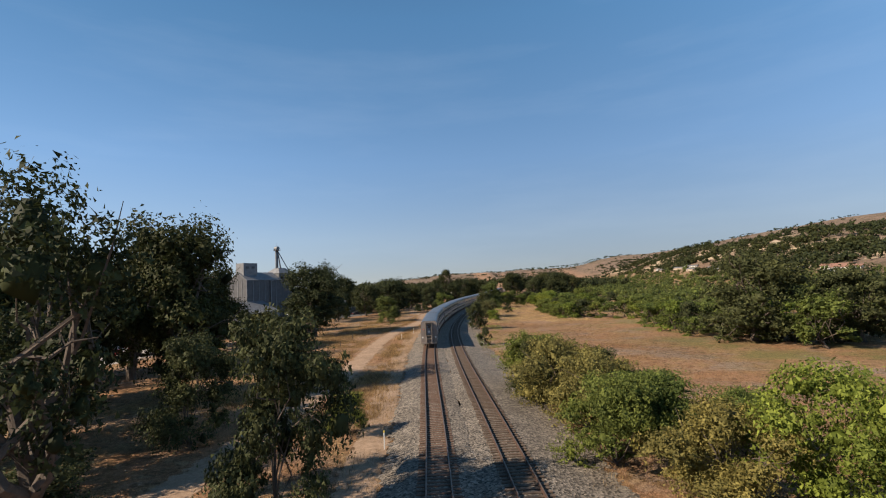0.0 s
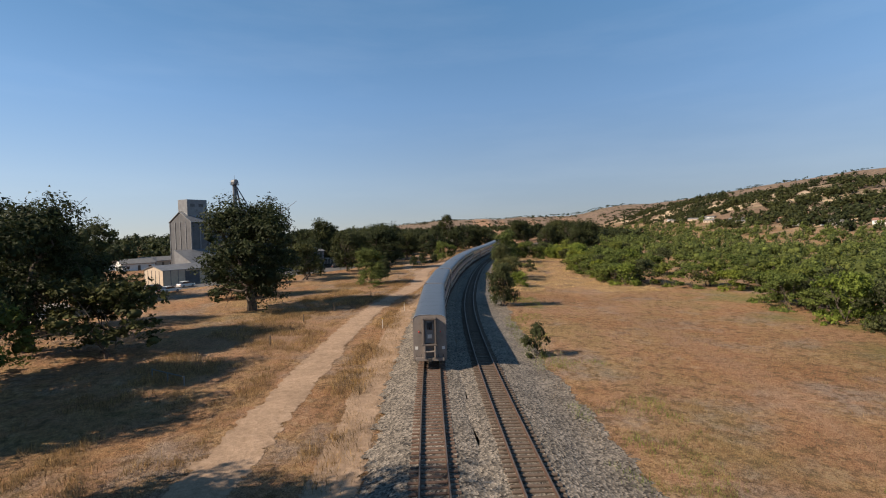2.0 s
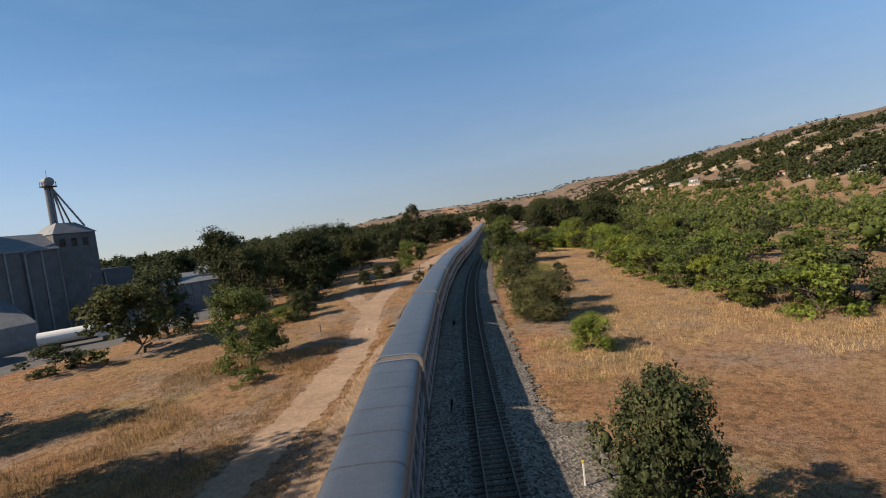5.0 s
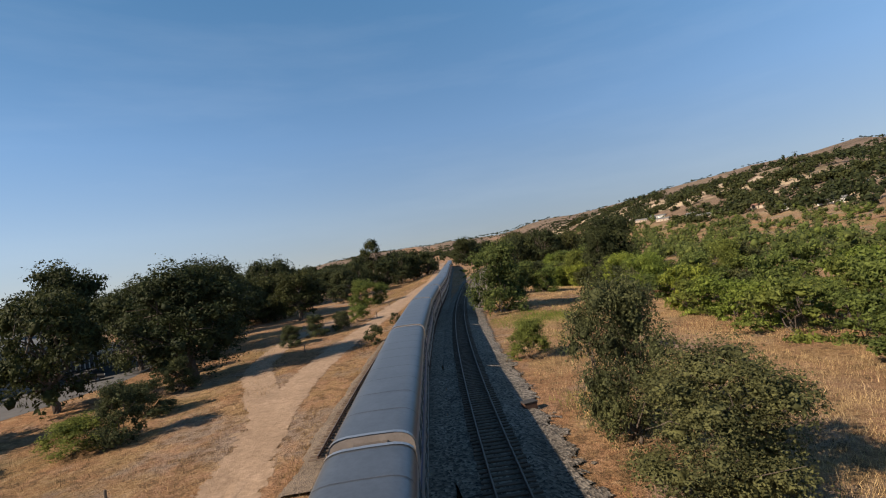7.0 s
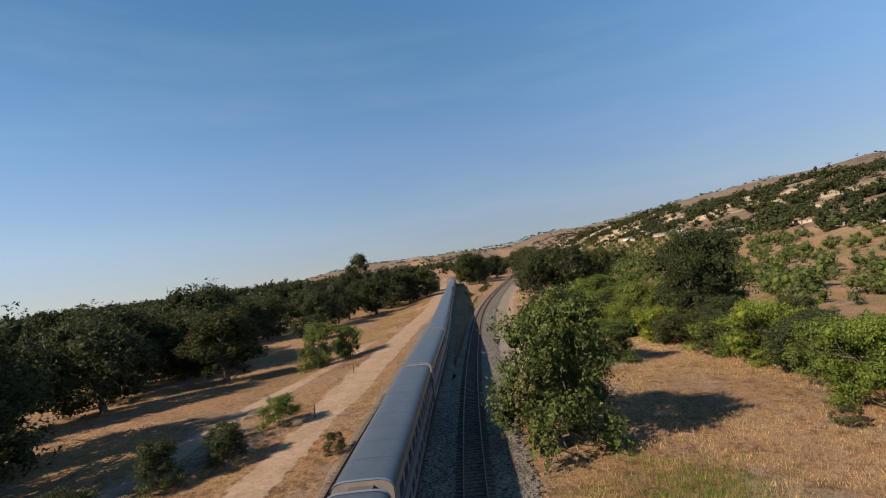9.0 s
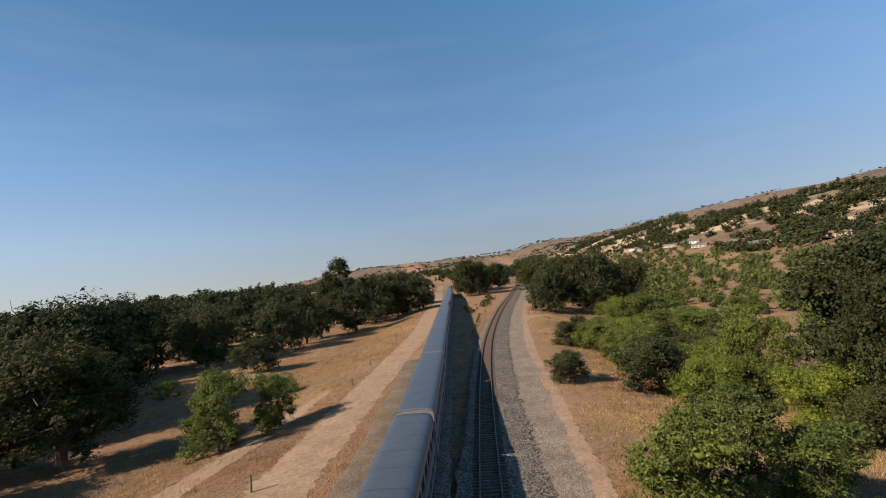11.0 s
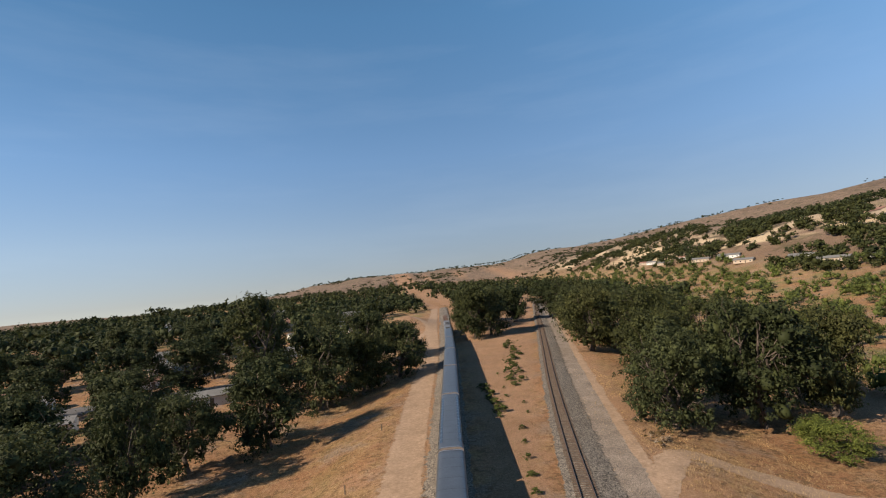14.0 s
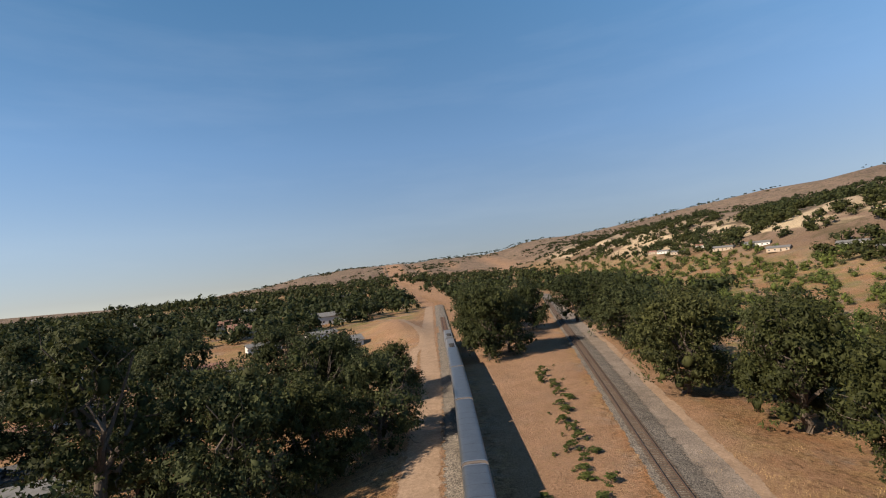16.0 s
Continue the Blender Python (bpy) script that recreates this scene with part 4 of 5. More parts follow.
grow("shrub3", -4.2, 190.7, 3.0, 3.5)
grow("shrub1", -1.2, 208.7, 2.2, 2.8)
# far stretch, left
grow("round0", -32.1, 190.5, 4.7, 7.5)
grow("oak1", -41.6, 200.6, 14.6, 13.0)
grow("round1", -10.6, 258.2, 9.3, 7.8)
grow("round1", -5.4, 262.6, 6.9, 6.3)
grow("oak2", -42.0, 274.3, 15.0, 17.3)
grow("thick1", 44.3, 253.9, 6.1, 8.2)
grow("thick0", 52.8, 254.5, 5.1, 8.1)
grow("full1", -25.6, 168.9, 3.8, 6.1)
# next four oaks: added towards the left edge to throw shade on the field
grow("oak2", -51.4, 299.2, 17.2, 17.2)
grow("oak0", -37.9, 284.8, 16.2, 15.1)
grow("oak1", -43.6, 291.6, 15.6, 15.0)
grow("oak3", -64.7, 310.7, 18.2, 18.2)
grow("shrub2", -34.7, 300.1, 3.4, 5.7)
grow("shrub2", -11.0, 293.0, 2.8, 5.2)
grow("oak0", -54.2, 321.7, 21.5, 20.9)
grow("oak3", -39.8, 332.8, 16.7, 17.4)
grow("round0", -23.0, 316.4, 8.2, 11.7)
grow("oak1", -23.8, 346.9, 15.5, 16.2)
grow("oak2", -19.0, 361.1, 17.3, 12.2)
grow("oak3", -15.8, 372.9, 14.4, 12.7)
grow("oak0", -5.1, 379.8, 18.1, 18.2)
grow("tall", -11.6, 402.9, 29.3, 16.0)
grow("oak1", 1.5, 404.0, 21.0, 19.3)
grow("round0", -41.4, 375.4, 10.5, 14.9)
grow("oak1", -43.1, 278.4, 16.4, 18.7)
grow("oak2", -55.0, 283.1, 16.1, 18.5)
grow("oak0", 11.5, 411.6, 16.9, 15.8)
grow("oak1", 20.6, 420.6, 16.7, 15.8)
grow("oak2", 10.4, 441.4, 21.4, 20.4)
grow("oak3", -0.6, 421.2, 21.0, 18.9)
grow("oak0", -15.9, 420.6, 15.6, 18.7)
grow("oak1", -22.1, 453.1, 22.7, 20.7)
grow("oak2", -7.0, 486.1, 19.7, 20.9)
grow("oak3", 12.0, 454.9, 18.6, 18.6)
grow("oak0", 25.3, 451.8, 13.0, 13.0)
grow("oak1", -37.7, 400.7, 15.7, 18.8)
grow("oak2", -56.0, 354.5, 15.4, 22.6)
grow("oak3", -54.8, 388.1, 14.6, 18.8)
grow("round0", -33.9, 384.4, 7.3, 12.5)
grow("oak0", -42.1, 441.6, 18.2, 21.4)
# right of the line, near the start
grow("thick0", 13.0, 26.3, 7.1, 10.1)
grow("thick2", 13.5, 18.7, 7.3, 10.5)
grow("shrub3", 18.2, 22.3, 5.4, 8.6)
grow("thick0", 14.6, 3.5, 6.7, 8.4)
grow("thick0", 19.1, 11.7, 5.0, 9.1)
grow("thick1", 23.3, -5.0, 8.3, 9.7)
grow("thick0", 24.2, 5.1, 5.2, 7.5)
grow("thick2", 17.6, 29.8, 4.3, 9.5)
grow("thick2", 18.5, -3.0, 6.0, 9.0)
grow("thick2", 15.4, 12.0, 6.6, 9.0)
grow("full1", 12.6, 22.8, 6.6, 7.5)
grow("thick0", 17.8, 6.0, 6.0, 9.0)
grow("full1", 13.2, 31.0, 4.6, 6.0)
grow("oak1", 58.1, 61.5, 17.7, 20.5)
grow("oak3", 72.5, 55.0, 14.2, 17.0)
grow("round1", 62.5, 50.2, 9.4, 11.3)
grow("shrub3", 8.4, 66.0, 3.9, 3.2)
grow("full1", 7.3, 98.3, 7.8, 6.6)
grow("shrub2", 13.7, 125.0, 3.7, 4.8)
grow("full3", 11.6, 146.0, 10.0, 7.2)
grow("full3", 12.7, 139.2, 6.6, 8.8)
grow("shrub0", 12.2, 167.0, 4.5, 4.7)
grow("shrub1", 21.7, 164.9, 4.0, 4.6)
grow("shrub3", 22.7, 172.0, 1.8, 2.6)
grow("shrub3", 38.4, 192.3, 1.8, 2.3)
grow("shrub3", 39.1, 199.8, 1.8, 2.6)
grow("full4", 17.6, 202.6, 13.3, 11.4)
grow("full4", 20.0, 208.0, 9.0, 8.4)
grow("full0", 59.0, 245.9, 20.0, 16.7)
grow("full0", 54.5, 242.0, 15.9, 9.4)
# right, far stretch
grow("round1", 73.1, 314.8, 10.0, 15.9)
grow("shrub3", 44.1, 294.6, 4.7, 9.2)
grow("shrub0", 55.3, 289.4, 6.8, 13.1)
grow("shrub0", 70.6, 291.5, 8.3, 13.3)
grow("shrub3", 52.8, 278.7, 4.1, 10.9)
grow("full2", 25.6, 229.0, 7.2, 7.6)
grow("full4", 30.2, 231.0, 8.0, 8.4)
grow("full2", 34.6, 229.6, 6.2, 7.4)
grow("shrub3", 41.3, 260.2, 7.5, 12.1)
grow("shrub2", 46.3, 254.4, 5.6, 7.2)
grow("shrub0", 54.5, 257.9, 11.1, 11.1)
grow("shrub3", 31.9, 264.7, 4.3, 7.6)
grow("oak1", 60.9, 356.7, 16.9, 15.4)
grow("oak2", 77.0, 358.5, 22.4, 19.7)
grow("oak3", 90.3, 359.3, 19.8, 16.4)
grow("oak0", 67.4, 369.5, 18.0, 16.0)
grow("oak1", 94.1, 370.2, 14.1, 15.1)
grow("oak0", 81.4, 387.9, 18.0, 16.3)
grow("oak3", 96.1, 385.8, 17.7, 16.6)
grow("oak2", 99.3, 399.7, 18.8, 17.7)
grow("oak1", 104.8, 428.3, 19.9, 19.9)
grow("oak0", 93.7, 458.8, 18.4, 18.4)
grow("oak2", 85.2, 405.9, 22.1, 20.1)
grow("oak3", 77.9, 424.7, 21.7, 20.7)
grow("oak0", 92.9, 417.1, 19.1, 20.2)
grow("oak1", 93.8, 443.6, 20.4, 24.5)
grow("oak2", 98.0, 490.3, 21.3, 22.3)
grow("oak3", 95.3, 476.6, 19.0, 20.0)
grow("oak0", 52.4, 475.2, 22.8, 18.1)
grow("oak1", 60.6, 483.0, 20.9, 18.0)
grow("oak2", 55.2, 501.9, 21.1, 19.2)
grow("oak3", 69.9, 520.1, 20.1, 19.1)
grow("oak0", 81.7, 522.3, 19.1, 17.1)
grow("oak1", 60.6, 533.3, 21.7, 22.6)
grow("oak2", 103.4, 530.3, 21.0, 23.0)
grow("shrub0", 76.0, 345.3, 5.5, 10.4)
grow("shrub2", 68.4, 323.5, 8.9, 8.9)
grow("dead", 61.7, 363.8, 3.4, 7.8)
grow("dead", 54.1, 350.3, 2.1, 4.9)


# ---- where the houses stand: x, y, turn, length, depth, wall height, roof rise, wall, roof, label ----
HOUSES = [
    (-88, 84, 62, 16, 9, 3.6, 1.2, "white", "greyroof", "low white workshop beside the lot"),
    (-104, 98, 62, 18, 10, 4.0, 1.4, "stucco", "greyroof", "tan workshop behind the lot"),
    (-97, 126, 62, 14, 9, 3.6, 1.3, "white", "greyroof", "white office building by the yard"),
    (-133.5, 205.6, 55, 12, 8, 3.2, 1.6, "white", "greyroof", "small white house beside the yard"),
    (-149.0, 207.9, 55, 11, 8, 3.2, 1.6, "white", "tiles", "white house with a reddish roof by the lot"),
    (-143.9, 234.0, 55, 14, 8, 3.2, 1.6, "stucco", "greyroof", "low tan building beside the yard"),
    (-30, 425, 18, 13, 6, 3.0, 1.0, "white", "greyroof", "white mobile home under the oaks"),
    (-46, 418, 18, 13, 6, 3.0, 1.0, "white", "greyroof", "white mobile home beside a street"),
    (-62, 410, 18, 12, 6, 3.0, 1.0, "white", "greyroof", "low white home among dark oaks"),
    (-24, 505, 20, 15, 8, 3.2, 1.5, "white", "greyroof", "white house at the foot of the dirt rise"),
    (-40, 520, 20, 13, 8, 3.2, 1.5, "stucco", "tiles", "tan house with a brown roof by the trees"),
    (-55, 480, 20, 14, 8, 3.0, 1.6, "white", "greyroof", "white single-storey house under oaks"),
    (-70, 492, 30, 13, 8, 3.0, 1.6, "stucco", "greyroof", "tan house with a grey roof"),
    (-62, 536, 25, 16, 9, 3.2, 1.8, "white", "greyroof", "white house among dark oaks"),
    (-88, 440, 15, 15, 8, 3.0, 1.6, "white", "greyroof", "white house with a pale roof"),
    (-106, 450, 15, 14, 8, 3.0, 1.7, "stucco", "tiles", "tan house with a brown roof"),
    (-64, 462, 20, 10, 6, 2.8, 1.2, "white", "tiles", "small white house with a reddish roof"),
    (-94, 530, 10, 16, 9, 3.2, 1.8, "white", "greyroof", "white house deep among trees"),
    (-47, 612, 25, 22, 12, 6.0, 2.6, "stucco", "tiles", "two-storey tan house with a brown roof"),
    (-29, 560, 25, 14, 6, 3.0, 1.0, "white", "greyroof", "white mobile home near the line"),
    (6, 545, 20, 16, 8, 3.4, 1.6, "white", "greyroof", "white house beside the dirt rise"),
    (-6, 575, 20, 14, 6, 3.0, 1.0, "white", "greyroof", "long white mobile home among trees"),
    (-75, 665, 25, 20, 10, 5.5, 2.2, "stucco", "tiles", "tan house with a brown tile roof"),
    (-10, 650, 15, 26, 12, 5.0, 2.0, "white", "greyroof", "large white building in the valley"),
    (-92, 780, 15, 30, 14, 6.0, 2.0, "white", "greyroof", "long white building in the town"),
    (-10, 900, 10, 34, 14, 6.0, 2.0, "stucco", "greyroof", "wide pale building in the valley"),
    (-160, 700, 15, 30, 14, 6.0, 2.0, "white", "greyroof", "wide white building in the town"),
    (-140, 345, 35, 30, 14, 5.0, 1.8, "white", "greyroof", "pale commercial building behind the yard"),
    (420, 620, 60, 22, 11, 6.0, 2.4, "stucco", "tiles", "ranch house on the dry hillside")
]
# homes along the terrace above the river flat
tr = random.Random(52)
for i in range(15):
    hy = 330 + 42 * i + tr.uniform(-10, 10)
    pale_wall = tr.random() < 0.6
    HOUSES.append((0.17 * hy + 226 + tr.uniform(-8, 14), hy, -60 + tr.uniform(-15, 15), tr.uniform(14, 20), 8, 3.2, 1.4, "white" if pale_wall else "stucco", tr.choice(("greyroof", "tiles", "greyroof")), "white home on the terrace above the green flat" if pale_wall else "tan home on the terrace above the green flat"))


# ---- scattered planting ----
def near_house(x, y):
    return any(abs(x - r[0]) < 11 and -13 < y - r[1] < 9 for r in HOUSES)



def clear_of_lines(x, y, m=3.0):
    ym = min(max(y, -120), 700)
    return abs(x - main_x(ym)) > 2.6 + m and abs(x - side_x(ym)) > 2.6 + m and abs(x - road_x(ym)) > 1.6 + m


THICKET = lambda y: float(np.interp(y, [20, 60, 77, 93, 118, 125, 129, 138, 156, 181, 200, 225, 262, 295, 310, 335, 420], [62, 55, 50, 50, 53, 44, 35, 32.5, 34, 37.5, 43, 47, 45, 44, 56, 80, 112]))
rng = random.Random(77)
n = 0
while n < 95:
    y = rng.uniform(55, 345)
    d = rng.random() ** 1.4 * 40
    x = THICKET(y) + d
    w = rng.uniform(4.5, 9.0) * (0.8 if d < 4 else 1.0)
    if noise.noise(Vector((x * 0.06, y * 0.06, 2.0))) < -0.18 - (0.1 if d < 8 else 0) and y > 130:
        continue
    kind = rng.choice(("shrub0", "shrub0", "shrub2", "shrub3", "shrub0", "shrub2", "round1"))
    grow(kind, x, y, w * rng.uniform(0.72, 1.0), w)
    n += 1

# the close-grown edge of the thicket
y = 62.0
while y < 300:
    for row in (0, 1):
        w = rng.uniform(6.0, 9.5)
        kind = rng.choice(("shrub0", "shrub2", "shrub3", "shrub0", "shrub2", "shrub0")) if row == 0 else rng.choice(("shrub0", "shrub3", "round1"))
        if noise.noise(Vector((y * 0.05, row, 6.0))) > -0.3:
            grow(kind, THICKET(y) + 2.5 + 6.0 * row + rng.uniform(-1.0, 1.5), y + 2.5 * row, w * rng.uniform(0.62, 0.9), w)
    y += rng.uniform(4.0, 6.5)

# oaks of the town side, behind the first rows
n = 0
while n < 26:
    x, y = rng.uniform(-120, -38), rng.uniform(225, 640)
    if noise.noise(Vector((x * 0.02, y * 0.02, 7.0))) < -0.12:
        continue
    if near_house(x, y):
        continue
    w = rng.uniform(11, 18)
    grow("far%d" % rng.randrange(2), x, y, w * rng.uniform(0.92, 1.18), w)
    n += 1


# oaks between the field and the homes
n = 0
while n < 18:
    x, y = rng.uniform(-80, -40), rng.uniform(288, 425)
    if near_house(x, y) or noise.noise(Vector((x * 0.03, y * 0.03, 4.0))) < -0.2:
        continue
    w = rng.uniform(11, 16)
    grow("far%d" % rng.randrange(2), x, y, w * rng.uniform(0.97, 1.18), w)
    n += 1


def clump_stuff(name, label, spots, mat, cards, size, category, seed, lobes=5):
    """Many plants too far or too many to count, in one mesh: spots of (x, y, height, width)."""
    g = np.random.default_rng(seed)
    V, T, n = [], [], 0
    for x, y, h, w in spots:
        base = np.array([x, y, land(x, y)])
        a = 2.4 * np.arange(lobes) + g.random(lobes)
        k = 0.16 + 0.56 * g.random(lobes)
        ring = w * 0.30 * (0.4 + 0.7 * g.random(lobes))
        C = base + np.stack([ring * np.cos(a), ring * np.sin(a), h * k], 1)
        R = np.stack([w * (0.19 + 0.11 * g.random(lobes)), w * (0.19 + 0.11 * g.random(lobes)), h * (0.25 + 0.11 * g.random(lobes))], 1)
        q = g.integers(0, lobes, cards)
        d = g.normal(size=(cards, 3))
        d /= np.linalg.norm(d, axis=1)[:, None]
        P = C[q] + d * R[q] * (0.6 + 0.55 * g.random((cards, 1)))
        nr = d + g.normal(size=(cards, 3)) * 0.5 + [0, 0, 0.2]
        U = np.cross(nr, g.normal(size=(cards, 3)))
        U /= np.linalg.norm(U, axis=1)[:, None]
        W = np.cross(nr, U)
        W /= np.linalg.norm(W, axis=1)[:, None]
        s = (size * w * (0.5 + 0.9 * g.random(cards)))[:, None]
        V.append(np.stack([P - U * s * 0.5 - W * s * 0.8, P - U * s * 0.5 + W * s * 0.8, P + U * s * 1.2], 1).reshape(-1, 3))
        T.append(n + np.arange(3 * cards).reshape(-1, 3))
        n += 3 * cards
        for c, r in zip(C, R):
            V.append(c + ICO_V * (0.3 + 0.4 * g.random((len(ICO_V), 1))) * r)
            T.append(ICO_F + n)
            n += len(ICO_V)
    return tagged(new(name, np_mesh(name, np.concatenate(V), np.concatenate(T), M[mat])), label, category, kind="stuff")


def scatter(count, xr, yr, keep, hr, wr, seed):
    r = random.Random(seed)
    out = []
    tries = 0
    while len(out) < count and tries < count * 40:
        tries += 1
        x, y = r.uniform(*xr), r.uniform(*yr)
        if keep(x, y, r):
            w = r.uniform(*wr)
            out.append((x, y, w * r.uniform(*hr), w))
    return out


nz = lambda x, y, s, o: noise.noise(Vector((x * s, y * s, o)))
E_OF = lambda x, y: x - 0.17 * y
clump_stuff("hill_woods", "dark oak woods scattered over the dry hills", scatter(3800, (90, 1500), (-60, 2400), lambda x, y, r: 212 < E_OF(x, y) < 900 and nz(x, y, 0.008, 1.0) + 0.5 * nz(x, y, 0.03, 4) > 0.02 - 0.20 * smooth(250, 380, E_OF(x, y)) - 0.30 * smooth(620, 200, y) + 0.3 * (abs(E_OF(x, y) - 185) < 16) and r.random() < 700 / (300 + y), (0.6, 0.9), (8, 15), 5), "oak", 44, 0.098, "woods", 5, 2)
clump_stuff("ridge_woods", "dark oak woods along the crest of the near hill", scatter(1900, (150, 1500), (90, 1250), lambda x, y, r: 235 < E_OF(x, y) < 1150 and nz(x, y, 0.011, 21.0) + 0.4 * nz(x, y, 0.04, 4) > -0.10 + 0.18 * smooth(500, 900, y), (0.6, 0.9), (9, 16), 35), "oak", 56, 0.09, "woods", 35, 3)
clump_stuff("field_oaks", "single dark oaks dotted over pale hillside fields", scatter(650, (150, 760), (430, 1600), lambda x, y, r: 205 < E_OF(x, y) < 370 and nz(x, y, 0.016, 9.0) > 0.0 and r.random() < 500 / (200 + y), (0.65, 0.95), (8, 15), 15), "oak", 90, 0.08, "woods", 15, 4)
RIVER = lambda x, y, r, lo, hi: 45 < E_OF(x, y) < 215 + 25 * nz(x, y, 0.02, 8) and lo < nz(x, y, 0.022, 6.0) + 0.25 * nz(x, y, 0.09, 3.0) < hi and x > THICKET(min(y, 420)) + 14 and r.random() < 420 / (270 + max(y, 0))
# darker leaf materials for the far willows; their shade is put into the colour
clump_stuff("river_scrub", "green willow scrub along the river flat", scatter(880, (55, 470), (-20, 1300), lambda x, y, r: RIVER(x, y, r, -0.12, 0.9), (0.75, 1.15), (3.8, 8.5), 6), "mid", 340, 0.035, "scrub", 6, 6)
clump_stuff("olive_scrub", "olive-grey low scrub on the river flat", scatter(640, (55, 470), (-20, 1300), lambda x, y, r: RIVER(x, y, r, -0.36, 0.10), (0.55, 0.9), (3.2, 7), 16), "scrub", 280, 0.036, "scrub", 16, 5)
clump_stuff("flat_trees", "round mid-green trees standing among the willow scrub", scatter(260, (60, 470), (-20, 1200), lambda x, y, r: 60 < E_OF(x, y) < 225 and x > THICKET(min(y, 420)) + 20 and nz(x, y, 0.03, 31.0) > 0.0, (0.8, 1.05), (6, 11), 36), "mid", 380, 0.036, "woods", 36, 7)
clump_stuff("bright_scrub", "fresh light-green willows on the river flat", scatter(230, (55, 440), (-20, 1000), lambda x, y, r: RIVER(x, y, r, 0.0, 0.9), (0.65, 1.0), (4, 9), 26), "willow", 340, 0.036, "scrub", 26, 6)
VALLEY = lambda x, y: (x < -95 or y > 560) and not near_house(x, y) and not (0 < x < 64 and y < 630) and E_OF(x, y) < 112 and clear_of_lines(x, y, 9)
clump_stuff("valley_woods", "dark oak canopy over the town and valley", scatter(900, (-400, 330), (215, 800), lambda x, y, r: VALLEY(x, y) and nz(x, y, 0.012, 3.0) > -0.5, (0.75, 1.0), (11, 19), 7), "oak", 170, 0.058, "woods", 7, 4)
clump_stuff("far_valley_woods", "dark oak canopy far down the valley", scatter(1700, (-800, 330), (600, 1800), lambda x, y, r: VALLEY(x, y) and nz(x, y, 0.012, 3.0) > -0.42 and r.random() < 1400 / (600 + y), (0.75, 1.0), (12, 21), 17), "oak", 44, 0.095, "woods", 17, 2)
clump_stuff("distant_woods", "dark specks of woods on the distant ridges", scatter(3600, (-1700, 2600), (1300, 3500), lambda x, y, r: nz(x, y, 0.003, 2.0) + 0.3 * nz(x, y, 0.012, 5.0) > 0.0, (0.3, 0.5), (9, 22), 8), "oak", 14, 0.15, "woods", 8, 2)


# ---- grass and weeds ----
def blades(name, label, spots, mat, per, category, seed, spread=0.35):
    """Tufts of upright narrow blades: spots of (x, y, height)."""
    g = np.random.default_rng(seed)
    S = np.array(spots)
    Z = np.array([land(x, y) for x, y, h in spots])
    n = len(S)
    P = np.repeat(np.column_stack([S[:, 0], S[:, 1], Z]), per, 0)
    H = np.repeat(S[:, 2], per) * (0.6 + 0.6 * g.random(n * per))
    P[:, :2] += g.normal(size=(n * per, 2)) * (spread * np.repeat(S[:, 2], per))[:, None]
    a = g.random(n * per) * 2 * math.pi
    D = np.stack([np.cos(a), np.sin(a), np.zeros(n * per)], 1)
    lean = g.normal(size=(n * per, 3)) * 0.35
    lean[:, 2] = 1
    w = (0.020 + 0.032 * g.random(n * per)) * H
    V = np.stack([P - D * w[:, None] - [0, 0, 0.05], P + D * w[:, None] - [0, 0, 0.05], P + lean * H[:, None]], 1).reshape(-1, 3)
    T = np.arange(n * per * 3).reshape(-1, 3)
    return tagged(new(name, np_mesh(name, V, T, M[mat])), label, category, kind="stuff")


def tufts(count, off, yr, hr, seed, thr=-0.1, s=0.12):
    r = random.Random(seed)
    out = []
    while len(out) < count:
        y = yr[0] + (yr[1] - yr[0]) * r.random() ** 1.25
        x = main_x(y) + r.uniform(*off)
        if x > main_x(y) and x < side_x(y) + 4.6 and y < 232:
            continue
        if not clear_of_lines(x, y, 1.2) or nz(x, y, s, 11.0) + 0.5 * nz(x, y, s * 4, 2.0) < thr:
            continue
        if y > 235 and main_x(y) < x < side_x(y) + 10 and r.random() < 0.85:
            continue
        out.append((x, y, r.uniform(*hr)))
    return out


blades("dry_grass", "tufts of dry straw-coloured grass", tufts(38000, (-40, 46), (0, 440), (0.10, 0.34), 3, -0.12), "straw", 6, "grass", 3, 1.1)
blades("mown_grass", "low dry grass over the slope below the oaks", tufts(15000, (-36, -6), (245, 400), (0.12, 0.36), 61, -0.2, 0.10), "straw", 6, "grass", 61, 1.0)
blades("flat_grass", "dry grass and weeds beside the service road", tufts(13000, (14, 46), (236, 400), (0.14, 0.42), 62, -0.15, 0.09), "pale", 6, "grass", 62, 1.0)
blades("pale_grass", "pale golden grass over the open field", tufts(27000, (11, 46), (118, 250), (0.15, 0.42), 41, -0.25, 0.07), "pale", 6, "grass", 41, 1.1)
gr = random.Random(19)
blades("green_patch", "patch of fresh green weeds in the pale field", [(22.5 + gr.gauss(0, 3.0), 192.5 + gr.gauss(0, 3.4), gr.uniform(0.2, 0.55)) for i in range(1500)], "bright", 6, "weeds", 43, 0.8)
blades("roadside_grass", "taller golden grass beside the dirt road", tufts(9000, (-16, -4), (10, 240), (0.12, 0.34), 9, -0.05, 0.25), "straw", 6, "grass", 9, 0.8)
blades("brown_weeds", "low brown and grey weeds in the field", tufts(15000, (-34, 46), (0, 400), (0.12, 0.45), 4, 0.0, 0.09), "brown", 6, "weeds", 4, 1.0)
blades("grey_weeds", "low grey-green weeds in the field", tufts(7000, (8, 46), (0, 330), (0.12, 0.34), 14, 0.02, 0.05), "grey", 5, "weeds", 14, 1.0)
